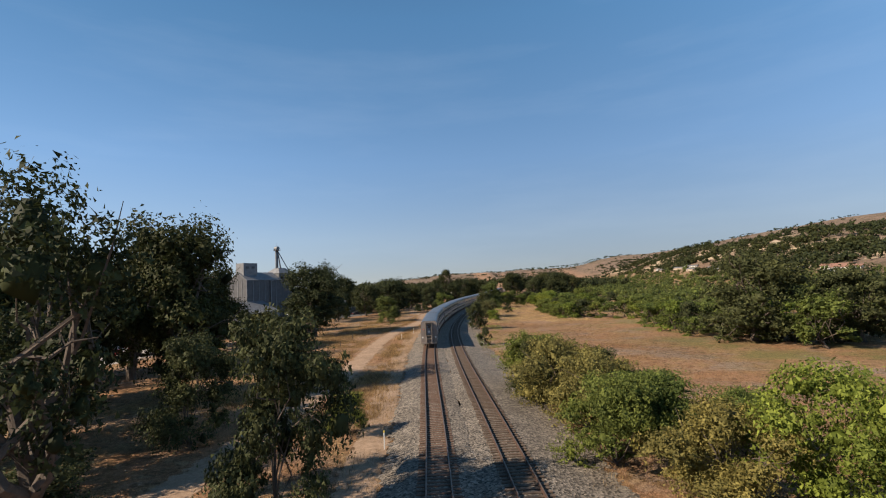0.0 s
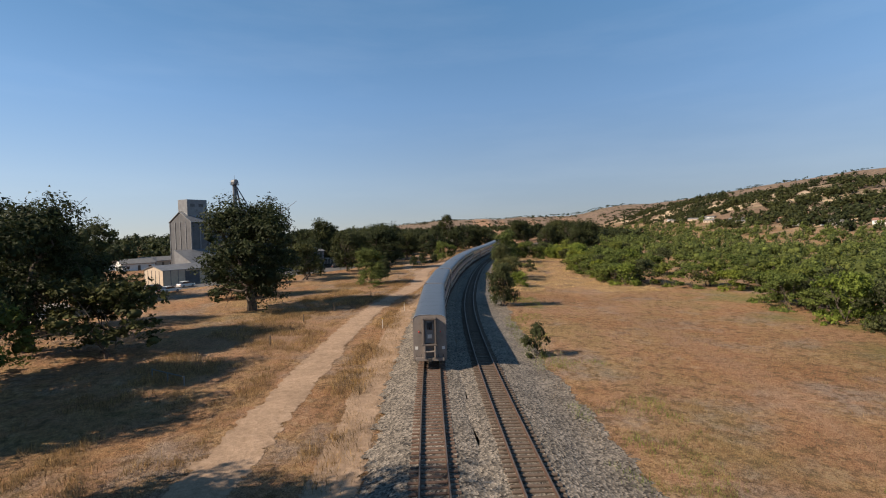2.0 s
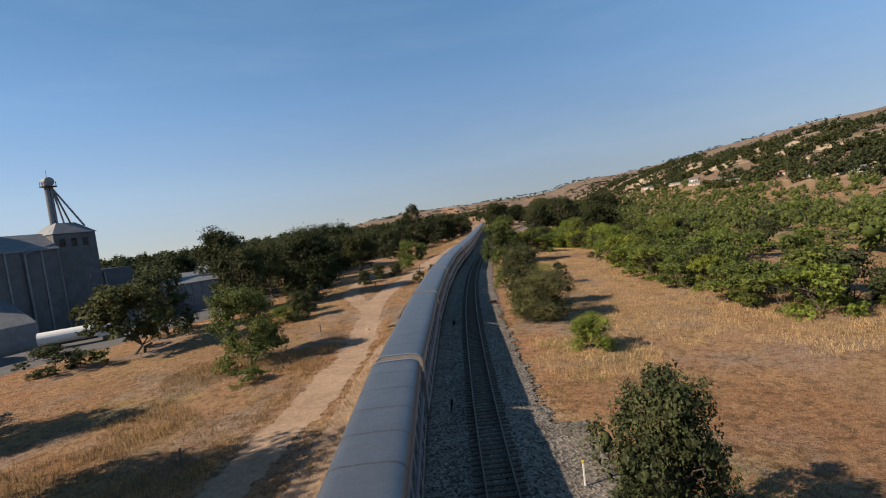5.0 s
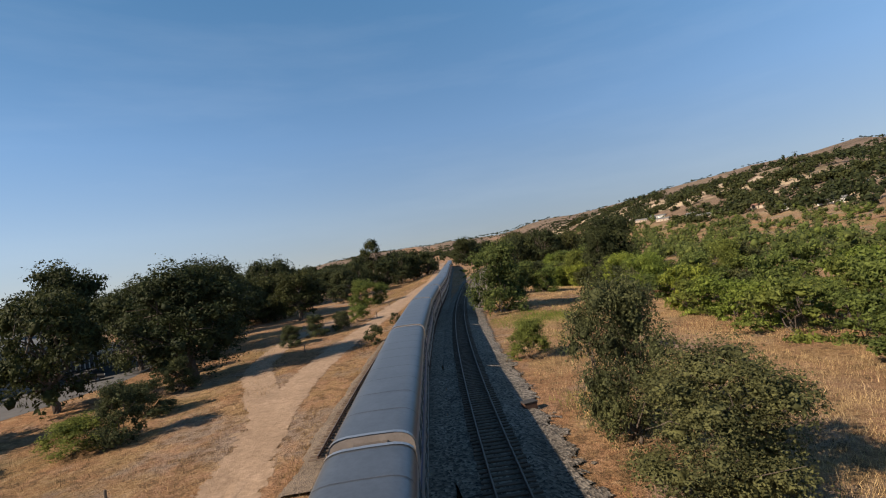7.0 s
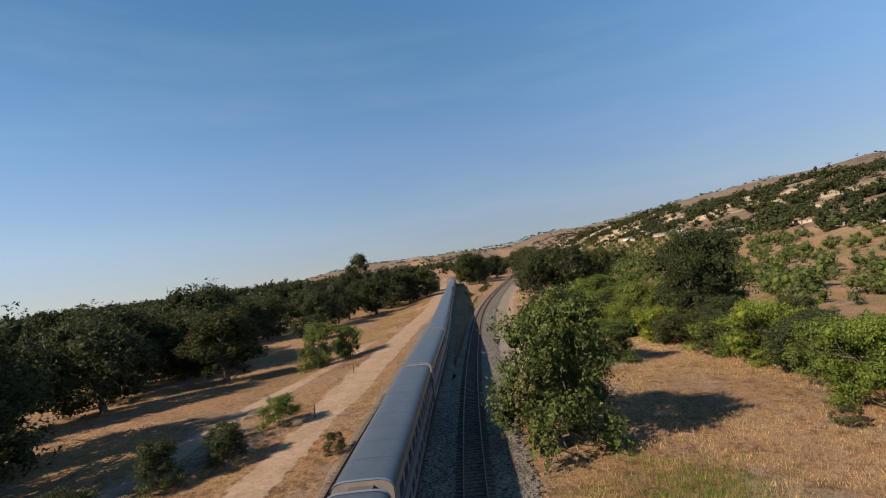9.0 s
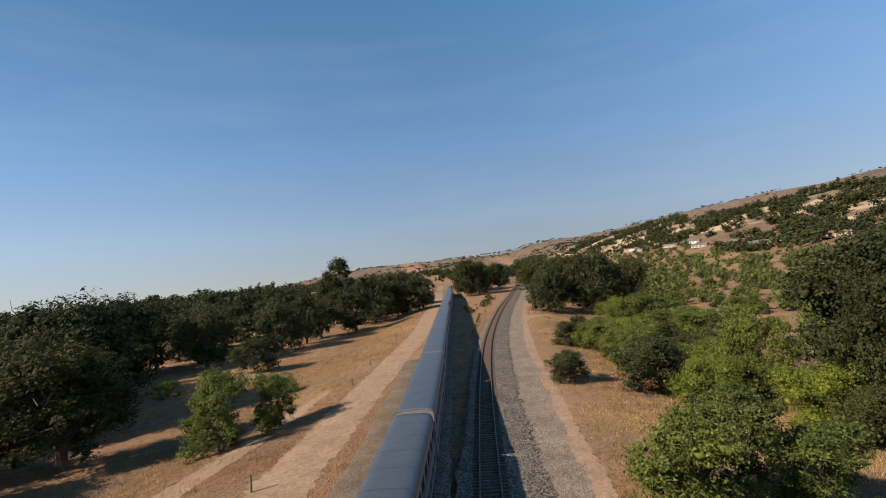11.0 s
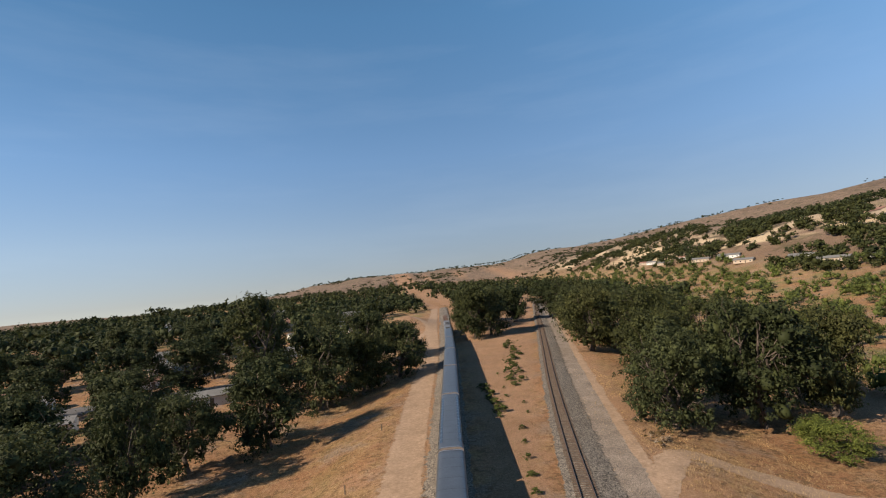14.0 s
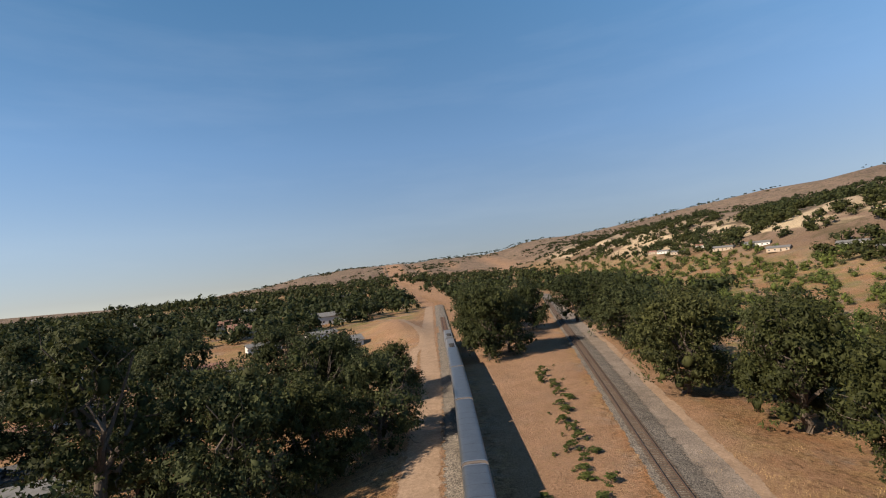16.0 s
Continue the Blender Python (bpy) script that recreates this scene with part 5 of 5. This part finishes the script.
blades("green_weeds", "fresh green weeds at the foot of the ballast", tufts(5600, (10, 17.5), (20, 330), (0.18, 0.42), 5, 0.12, 0.10), "bright", 5, "weeds", 5, 0.9)

blades("dead_weeds", "tall dead golden-brown weeds on the slope beside the road", tufts(9000, (-30, -5.5), (16, 140), (0.25, 0.6), 31, 0.02, 0.13), "weed", 9, "weeds", 31, 0.75)

# green bushes on the bare soil between the lines
for i in range(26):
    y = 393 + i * 2.4 + rng.uniform(-1, 1)
    x = float(np.interp(y, [393, 405, 414, 432, 455], [46.4, 49.3, 51.5, 57.2, 60.5])) + rng.uniform(-1.9, 1.9) - 0.6
    grow("bush", x, y, rng.uniform(0.8, 1.6), rng.uniform(2.0, 3.6), label="small green bush on bare pinkish soil")
for i in range(16):
    y = 371 + i * 1.6 + rng.uniform(-0.8, 0.8)
    grow("bush", 37.4 + 0.05 * (y - 371) + rng.uniform(-0.8, 0.8), y, rng.uniform(0.8, 1.5), rng.uniform(1.8, 3.0), label="low green bush on bare pinkish soil")
for i in range(14):
    y = 372 + i * 6.5 + rng.uniform(-2, 2)
    grow("bush", main_x(y) + gap_x(y) * rng.uniform(0.45, 0.75), y, rng.uniform(0.4, 0.8), rng.uniform(0.8, 1.6), label="small dry bush on bare soil")
for i in range(9):
    y = 318 + i * 5.5 + rng.uniform(-1, 1)
    grow("bush", main_x(y) + gap_x(y) * 0.62, y, rng.uniform(0.6, 1.2), rng.uniform(1.2, 2.2), label="small grey-green bush on bare soil")
blades("sandy_weeds", "thin weeds on the bare soil between the lines", [(main_x(y) + gap_x(y) * rng.uniform(0.3, 0.8), y, rng.uniform(0.15, 0.4)) for y in np.linspace(300, 480, 2600)], "scrub", 5, "weeds", 21, 0.8)


# ---- more dirt tracks ----
def track_strip(name, ctrl, half, mat, label, lift=0.05, wob=0.4, seed=1.0):
    """A dirt strip along a bent line of (x, y)."""
    P = [Vector(c) for c in ctrl]
    pts = []
    for i in range(len(P) - 1):
        p0, p1, p2, p3 = P[max(i - 1, 0)], P[i], P[i + 1], P[min(i + 2, len(P) - 1)]
        m = max(2, int((p2 - p1).length / 1.5))
        for k in range(m):
            t = k / m
            pts.append(0.5 * ((2 * p1) + (p2 - p0) * t + (2 * p0 - 5 * p1 + 4 * p2 - p3) * t * t + (3 * p1 - p0 - 3 * p2 + p3) * t ** 3))
    pts.append(P[-1])
    verts, faces = [], []
    for i, p in enumerate(pts):
        d = (pts[min(i + 1, len(pts) - 1)] - pts[max(i - 1, 0)]).normalized()
        nrm = Vector((d.y, -d.x))
        thin = min(1.0, 0.1 + i / 9, 0.1 + (len(pts) - 1 - i) / 9)
        for o, h in ((-1.4, lift - 0.03), (-0.75, lift), (0, lift + 0.01), (0.75, lift), (1.4, lift - 0.03)):
            w = o * half * thin + wob * noise.noise(Vector((i * 0.25, o, seed)))
            q = p + nrm * w
            verts.append((q.x, q.y, land(q.x, q.y) + h))
    for i in range(len(pts) - 1):
        for k in range(4):
            a = i * 5 + k
            faces.append((a, a + 5, a + 6, a + 1))
    return tagged(new(name, border(mesh(name, verts, faces, M[mat], True), 5)), label, "dirt track", kind="structure")


track_strip("dirt_strip", [(main_x(y) - o, y) for y, o in ((-20, 5.0), (10, 5.2), (40, 5.4), (70, 5.2), (100, 5.4), (125, 5.0), (146, 4.6))], 1.3, "dirt", "bare strip of dirt beside the ballast", 0.03, 0.3, 19.0)
track_strip("service_road", [(side_x(y) + o, y) for y, o in ((222, 4.6), (245, 5.2), (270, 5.6), (300, 5.6), (340, 5.6), (400, 5.8), (470, 6.0), (560, 6.0), (640, 6.0))], 2.2, "dirtgrey", "grey gravelly service road beside the siding", 0.06, 0.45, 2.0)
track_strip("dirt_shoulder", [(side_x(y) + o, y) for y, o in ((226, 7.0), (250, 7.4), (290, 7.8), (330, 8.0), (370, 8.2), (440, 8.4), (520, 8.4))], 1.4, "dirt", "pinkish bare dirt shoulder", 0.04, 0.5, 5.0)
track_strip("dirt_trail", [(side_x(330) + 8, 332), (54, 346), (60, 341), (67, 335), (76, 333), (92, 336), (120, 340)], 1.7, "dirt", "winding dirt trail into the scrub", 0.05, 0.6, 3.0)
track_strip("dirt_trail", [(-10.3, 146), (-11.6, 160), (-15.5, 172), (-19, 184), (-20, 200), (-18, 215), (-13, 236), (-7, 258), (-1, 280)], 1.6, "dirt", "dirt track forking under the oaks", 0.05, 0.5, 7.0)
track_strip("dirt_mound_path", [(29, 470), (32, 500), (38, 520), (39, 548), (33, 575), (36, 620)], 1.8, "dirt", "pale dirt track over a low rise", 0.06, 0.4, 13.0)
track_strip("yard_street", [(-110, 425), (-70, 436), (-40, 445), (-15, 452)], 4.0, "asphalt", "grey asphalt street between houses", 0.06, 0.1, 15.0)


# ---- disused track left of the main line ----
def old_track():
    tr = thing("disused_track", "disused rusty track half buried in dirt", "railway track", kind="structure")
    fx = lambda y: main_x(y) - 4.7
    for off in (-0.75, 0.75):
        me = rail_line(fx, off, 150, 228)
        ob = part("rail", me, None, tr, "rust-brown rail")
        ob.location.z = -0.33
    r = random.Random(4)
    y = 150.0
    while y < 226:
        s = fx(y + 0.5) - fx(y - 0.5)
        t = new("tie", TIE)
        t.matrix_world = pose(fx(y) + r.uniform(-0.1, 0.1), y, -0.39 + r.uniform(-0.04, 0.02), 0, 0, math.degrees(math.atan2(-s, 1)) + r.uniform(-3, 3))
        t.parent = tr
        y += 0.55
    ribbon("old_ballast_bed", fx, 146, 292, [(-2.4, -0.15, 1), (-1.6, -0.48, 0), (0, -0.46, 0), (1.6, -0.46, 0), (2.2, -0.6, 0)], M["ballast_old"], "dirty ballast of a disused track", "ballast", wob=0.4, seed=12.0)


old_track()


def loose_rail(x, y, length, rz):
    ob = thing("loose_rail", "short rusty rail lying loose on bare soil", "rail", "loose rails", loc=(x, y, land(x, y) + 0.02), rz=rz)
    bm = prism([(-0.07, 0.0), (0.07, 0.0), (0.02, 0.04), (0.02, 0.13), (0.04, 0.17), (-0.04, 0.17), (-0.02, 0.13), (-0.02, 0.04)], -length / 2, length / 2)
    part("rail", bm, M["rail"], ob)


for x, y, L, a in ((main_x(236) - 5.6, 236, 7, 80), (main_x(244) - 4.6, 244, 9, 82), (main_x(258) - 5.2, 258, 8, 81), (main_x(272) - 5.8, 272, 5, 84), (main_x(282) - 5.0, 282, 6, 78)):
    loose_rail(x, y, L, a)


# ---- posts, fences, small fixtures ----
def fence_post(x, y, h=1.3, r=0.09):
    ob = thing("fence_post", "weathered dark wooden post in dry grass", "post", "fence posts", loc=(x, y, land(x, y)))
    bm = bmesh.new()
    rod(bm, (0, 0, -0.3), (0.03, 0.02, h), r, r * 0.85, 8)
    part("post", bm, M["post"], ob)


for x, y in ((-22.5, 72.3), (-23.4, 87), (-21.3, 96.5), (-18.0, 112), (-17.4, 148.5), (-14.6, 192), (-5.0, 221), (-2.6, 243), (2.5, 278), (4.5, 294), (8.8, 312), (11.5, 350), (9.8, 330), (16, 372)):
    fence_post(x, y, 1.3 + 0.2 * math.sin(x * 7))


def marker_post(x, y, label):
    ob = thing("marker_post", label, "post", loc=(x, y, land(x, y)))
    bm = bmesh.new()
    box(bm, -0.04, -0.04, -0.2, 0.04, 0.04, 1.3, 0.01)
    part("stake", bm, M["white"], ob)
    part("cap", boxes((-0.05, -0.05, 1.3, 0.05, 0.05, 1.42)), M["yellow"], ob)


for x, y in ((-10.5, 81.8), (-9.2, 96), (-2.0, 7.5), (main_x(100) + gap_x(100) + 4.2, 104)):
    marker_post(x, y, "white marker stake beside the track")


def pipe_gate(x, y, rz):
    ob = thing("pipe_gate", "low grey pipe barrier in the shaded grass", "gate", loc=(x, y, land(x, y)), rz=rz)
    for px in (-2.6, 0, 2.6):
        bm = bmesh.new()
        rod(bm, (px, 0, -0.2), (px, 0, 0.85), 0.06)
        part("post", bm, M["galv"], ob)
    bm = bmesh.new()
    rod(bm, (-2.6, 0, 0.8), (2.6, 0, 0.8), 0.05)
    part("rail", bm, M["galv"], ob)


pipe_gate(-26.8, 59.2, -28)


def switch_stand(y):
    x = side_x(y) + 3.3
    ob = thing("switch_box", "rusty trackside equipment box on ballast edge", "equipment box", loc=(x, y, land(x, y)), rz=12)
    part("cabinet", boxes((-0.5, -0.3, 0, 0.5, 0.3, 0.6), bevel=0.04), M["rail"], ob)
    part("lid", boxes((-0.55, -0.34, 0.6, 0.55, 0.34, 0.66), bevel=0.02), M["dark"], ob)


switch_stand(153)


# ---- buildings ----
def gable_house(name, x, y, rz, w, d, h, rise, wall, roof, label, category="house", windows=True):
    """House with walls, gable roof with overhang, windows and a door. w along its ridge."""
    ob = thing(name, label, category, loc=(x, y, land(x, y) - 0.3), rz=rz)
    prof = [(-d / 2, 0), (d / 2, 0), (d / 2, h), (0, h + rise), (-d / 2, h)]
    part("wall", prism(prof, -w / 2, w / 2), M[wall], ob)
    for s in (-1, 1):
        bm = bmesh.new()
        o = 0.5
        k = rise / (d / 2)
        pts = [(0, h + rise + 0.02), (s * (d / 2 + o), h - k * o + 0.02), (s * (d / 2 + o), h - k * o + 0.2), (0, h + rise + 0.2)]
        part("roof", prism(pts, -w / 2 - o, w / 2 + o), M[roof], ob)
    if windows:
        n = max(2, int(w / 3.5))
        for s in (-1, 1):
            for i in range(n):
                wx = -w / 2 + w * (i + 0.5) / n
                if s < 0 and i == n // 2:
                    part("door", boxes((wx - 0.5, s * d / 2, 0.3, wx + 0.5, s * (d / 2 + 0.06), 2.4)), M["post"], ob)
                    continue
                win = part("window", boxes((wx - 0.7, s * d / 2, 1.2, wx + 0.7, s * (d / 2 + 0.05), 2.3)), M["white"], ob)
                part("pane", boxes((wx - 0.6, s * d / 2, 1.28, wx + 0.6, s * (d / 2 + 0.07), 2.22)), M["glass"], win)
    return ob


def ribbed_walls(bm, x0, y0, x1, y1, z0, z1, step=1.2, t=0.12):
    """Upright ribs round a metal block."""
    for x in np.arange(x0, x1 + 0.01, step):
        box(bm, x - t, y0 - t, z0, x + t, y0 + 0.02, z1)
        box(bm, x - t, y1 - 0.02, z0, x + t, y1 + t, z1)
    for y in np.arange(y0, y1 + 0.01, step):
        box(bm, x0 - t, y - t, z0, x0 + 0.02, y + t, z1)
        box(bm, x1 - 0.02, y - t, z0, x1 + t, y + t, z1)


def grain_elevator(x, y, rz):
    ob = thing("grain_elevator", "tall grey corrugated-metal grain elevator above the oaks", "grain elevator", loc=(x, y, land(x, y) - 0.5), rz=rz)
    part("main_bin", prism([(-6, 0), (6, 0), (6, 18.5), (0, 21.8), (-6, 18.5)], -14, 4), M["galvdark"], ob)
    bm = bmesh.new()
    ribbed_walls(bm, -14, -6, 4, 6, 0, 18.4, 3.0, 0.16)
    tagged(part("ribs", bm, M["galv"], ob), kind="stuff")
    for s in (-1, 1):
        part("roof", prism([(0, 21.85), (s * 6.4, 18.3), (s * 6.4, 18.5), (0, 22.05)], -14.3, 4.2), M["galv"], ob)
    head = part("head_house", boxes((-13, -2.6, 20.2, -6, 2.6, 26.0), bevel=0.05), M["galv"], ob, "box-shaped head house on the roof")
    for i in range(2):
        part("louvre", boxes((-12 + 3 * i, -2.66, 23.6, -10.4 + 3 * i, -2.6, 24.6)), M["galvdark"], head)
    tower = part("tower", boxes((4.2, -4.6, 0, 12.4, 4.6, 21.5), bevel=0.05), M["galvdark"], ob)
    bm = bmesh.new()
    v = [bm.verts.new(p) for p in ((4.0, -4.9, 21.5), (12.7, -4.9, 21.5), (12.7, 4.9, 21.5), (4.0, 4.9, 21.5), (6.5, -1.6, 24.0), (10.2, -1.6, 24.0), (10.2, 1.6, 24.0), (6.5, 1.6, 24.0))]
    for f in ((0, 1, 5, 4), (1, 2, 6, 5), (2, 3, 7, 6), (3, 0, 4, 7), (4, 5, 6, 7), (3, 2, 1, 0)):
        bm.faces.new([v[i] for i in f])
    part("tower_roof", bm, M["galv"], ob, "sheet-metal hipped roof")
    for i in range(3):
        part("window", boxes((5.2 + 2.2 * i, -4.66, 18.6, 6.3 + 2.2 * i, -4.6, 20.4)), M["glass"], tower)
    leg = part("elevator_leg", rod(rod(bmesh.new(), (6.6, 0, 22), (6.6, 0, 33.0), 0.45, seg=10), (7.4, 0, 22), (7.4, 0, 33.0), 0.3, seg=8), M["galv"], ob, "upright grain leg with a head drum")
    bm = bmesh.new()
    rod(bm, (7, -0.9, 33.3), (7, 0.9, 33.3), 0.95, seg=16)
    part("head_drum", bm, M["galv"], leg)
    bm = bmesh.new()
    for a in range(8):
        c, s = math.cos(a * math.pi / 4), math.sin(a * math.pi / 4)
        rod(bm, (7 + 1.5 * c, 1.5 * s, 32.3), (7 + 1.5 * c, 1.5 * s, 33.3), 0.05, seg=5)
    rod(bm, (7, 0, 32.2), (7, 0, 32.32), 1.6, seg=16)
    part("platform", bm, M["galvdark"], leg)
    for tip in ((11.6, 2.5, 23.0), (11.6, -2.5, 23.0), (8.8, 0, 24.0)):
        part("spout", rod(bmesh.new(), (7.6, 0, 32.0), tip, 0.2), M["galv"], leg)
    bm = bmesh.new()
    rod(bm, (7, 0, 34), (7, 0, 35.8), 0.05)
    part("aerial", bm, M["galvdark"], leg)
    part("annex", boxes((12.5, -4.0, 0, 19.5, 5.0, 12.6), bevel=0.05), M["galvdark"], ob, "lower sheet-metal annex")
    part("annex_canopy", prism([(-6.5, 5.0), (-4.0, 5.6), (-4.0, 5.8), (-6.5, 5.2)], 11.5, 20), M["galv"], ob)
    part("low_shed", boxes((19.6, -3.0, 0, 28.0, 6.0, 8.4), bevel=0.05), M["galv"], ob, "blue-grey metal shed")
    part("lean_to", prism([(-16.5, 0), (-6.1, 0), (-6.1, 9.5), (-16.5, 5.0)], -20, -6), M["galv"], ob, "sloping lean-to shed")
    part("downpipe", rod(rod(bmesh.new(), (-2, -6.5, 0), (-2, -6.5, 17.8), 0.22), (-2, -6.5, 17.8), (4.2, -4.8, 19.5), 0.22), M["galv"], ob)
    part("downpipe", rod(bmesh.new(), (14, -4.3, 0), (13, -4.3, 12.0), 0.2), M["galv"], ob)
    bm = bmesh.new()
    for k in range(9):
        box(bm, 12.45, 4.7, 13 + k * 0.9, 14.0, 4.8, 13.08 + k * 0.9)
    rod(bm, (12.6, 4.75, 12.6), (12.6, 4.75, 21), 0.08)
    rod(bm, (13.9, 4.75, 12.6), (13.9, 4.75, 21), 0.08)
    part("stair_frame", bm, M["dark"], ob)
    return ob


grain_elevator(-86, 183, 62)


def warehouse(x, y, rz, w, d, h, label, wall="galv"):
    ob = thing("metal_warehouse", label, "warehouse", loc=(x, y, land(x, y) - 0.3), rz=rz)
    part("wall", prism([(-d / 2, 0), (d / 2, 0), (d / 2, h), (0, h + 1.2), (-d / 2, h)], -w / 2, w / 2), M[wall], ob)
    for s in (-1, 1):
        part("roof", prism([(0, h + 1.22), (s * (d / 2 + 0.3), h), (s * (d / 2 + 0.3), h + 0.15), (0, h + 1.37)], -w / 2 - 0.3, w / 2 + 0.3), M["galv"], ob)
    part("roller_door", boxes((-2, -d / 2 - 0.06, 0, 2, -d / 2, 4.0)), M["galvdark"], ob)
    bm = bmesh.new()
    ribbed_walls(bm, -w / 2, -d / 2, w / 2, d / 2, 0, h, 2.0, 0.06)
    tagged(part("ribs", bm, M["galvdark"], ob), kind="stuff")


warehouse(-64, 196, 36, 20, 11, 6.5, "blue-grey sheet-metal warehouse in the yard", "galv")
warehouse(-92, 235, 36, 34, 15, 6.0, "long grey metal warehouse behind the yard", "galvdark")
warehouse(-80, 150, 60, 16, 10, 4.5, "low pale metal shed beside the lot", "stucco")
track_strip("yard_paving", [(-90, 120), (-72, 150), (-60, 172), (-50, 192), (-55, 215), (-72, 250)], 7.0, "asphalt", "worn grey paving of the yard", 0.05, 0.8, 17.0)


track_strip("yard_lot", [(-66, 58), (-74, 74), (-80, 92), (-84, 112)], 7.0, "concrete", "pale concrete lot of the workshop", 0.05, 0.5, 23.0)


# ---- vehicles ----
def wheel_parts(ob, xs, half, r, z=None):
    for x in xs:
        for s in (-1, 1):
            bm = bmesh.new()
            rod(bm, (x, s * half, r), (x, s * (half - 0.28), r), r, seg=16)
            w = part("wheel", bm, M["rubber"], ob)
            bm = bmesh.new()
            rod(bm, (x, s * (half + 0.01), r), (x, s * (half - 0.1), r), r * 0.55, seg=12)
            part("rim", bm, M["galv"], w)


def parked_car(x, y, rz, paint, label):
    ob = thing("parked_car", label, "car", "parked cars", loc=(x, y, land(x, y) + 0.08), rz=rz)
    body = [(-2.2, 0.3), (2.2, 0.3), (2.25, 0.7), (1.2, 0.92), (-2.15, 0.98), (-2.28, 0.7)]
    bm = prism(body, -0.88, 0.88, "y")
    bmesh.ops.bevel(bm, geom=bm.edges[:], offset=0.06, segments=1, affect="EDGES")
    part("body", bm, M[paint], ob)
    cab = [(-1.75, 0.95), (1.05, 0.93), (0.4, 1.45), (-1.3, 1.48)]
    bm = prism(cab, -0.78, 0.78, "y")
    bmesh.ops.bevel(bm, geom=bm.edges[:], offset=0.05, segments=1, affect="EDGES")
    cabin = part("cabin", bm, M["glass"], ob)
    part("roof", boxes((-1.28, -0.72, 1.47, 0.38, 0.72, 1.52), bevel=0.02), M[paint], ob)
    for s in (-1, 1):
        part("headlight", boxes((2.18, s * 0.6 - 0.18, 0.6, 2.27, s * 0.6 + 0.18, 0.74)), M["white"], ob)
        part("tail_light", boxes((-2.3, s * 0.68 - 0.12, 0.66, -2.2, s * 0.68 + 0.12, 0.84)), M["red"], ob)
    wheel_parts(ob, (-1.35, 1.35), 0.9, 0.33)


def stock_trailer(x, y, rz):
    ob = thing("stock_trailer", "white slat-sided trailer parked in the yard", "trailer", "parked trailers", loc=(x, y, land(x, y) + 0.06), rz=rz)
    part("bed", boxes((-5, -1.25, 0.9, 5, 1.25, 1.15), bevel=0.03), M["dark"], ob)
    part("load", boxes((-4.9, -1.1, 1.15, 4.9, 1.1, 3.1), bevel=0.05), M["galvdark"], ob)
    for s in (-1, 1):
        for i in range(17):
            px = -4.9 + i * 0.61
            part("slat", boxes((px - 0.07, s * 1.16, 1.15, px + 0.07, s * 1.24, 3.3)), M["white"], ob)
        part("top_rail", boxes((-5, s * 1.14, 3.3, 5, s * 1.26, 3.42)), M["white"], ob)
    wheel_parts(ob, (-3.6, -2.4), 1.2, 0.5)


def tank_truck(x, y, rz):
    ob = thing("tank_truck", "white tanker truck parked below the grain elevator", "truck", loc=(x, y, land(x, y) + 0.06), rz=rz)
    bm = bmesh.new()
    rod(bm, (-5, 0, 2.1), (2.6, 0, 2.1), 1.15, seg=20)
    part("tank", bm, M["white"], ob)
    part("chassis", boxes((-5, -0.5, 0.7, 5.6, 0.5, 1.0)), M["dark"], ob)
    cab = part("cab", boxes((3.3, -1.2, 0.8, 5.4, 1.2, 3.0), bevel=0.15), M["white"], ob)
    part("windscreen", boxes((5.35, -1.0, 1.9, 5.43, 1.0, 2.7)), M["glass"], cab)
    wheel_parts(ob, (-4, -2.8, 4.4), 1.2, 0.5)


tank_truck(-64, 165, 28)
stock_trailer(-50.5, 205, 38)
stock_trailer(-56, 214, 40)
for x, y, a, p, l in ((-60, 224, 30, "white", "white car parked in the yard"), (-66, 232, 40, "galvdark", "dark grey car parked in the yard"), (-72, 138, 70, "white", "white car parked on the lot"), (-76, 132, 70, "galvdark", "dark car parked on the lot"),
                      (-70, 128, 68, "white", "white pickup-sized car on the lot"), (-47, 196, 30, "dark", "black car beside the slat trailer"), (-76, 84, 62, "white", "white car on the pale lot"), (-80, 96, 62, "galvdark", "dark grey car on the pale lot"), (-72, 72, 62, "red", "red car parked on the pale lot"), (-40, 444, 15, "white", "white car parked on the town street"), (-28, 446, 15, "galvdark", "grey car parked on the town street"), (-58, 438, 15, "white", "white car by the houses"), (-50, 441, 12, "dark", "dark car parked on the street")):
    parked_car(x, y, a, p, l)

for x, y, a, w, d, h, rise, wall, roof, l in HOUSES:
    gable_house("house", x, y, a, w, d, h, rise, wall, roof, l)
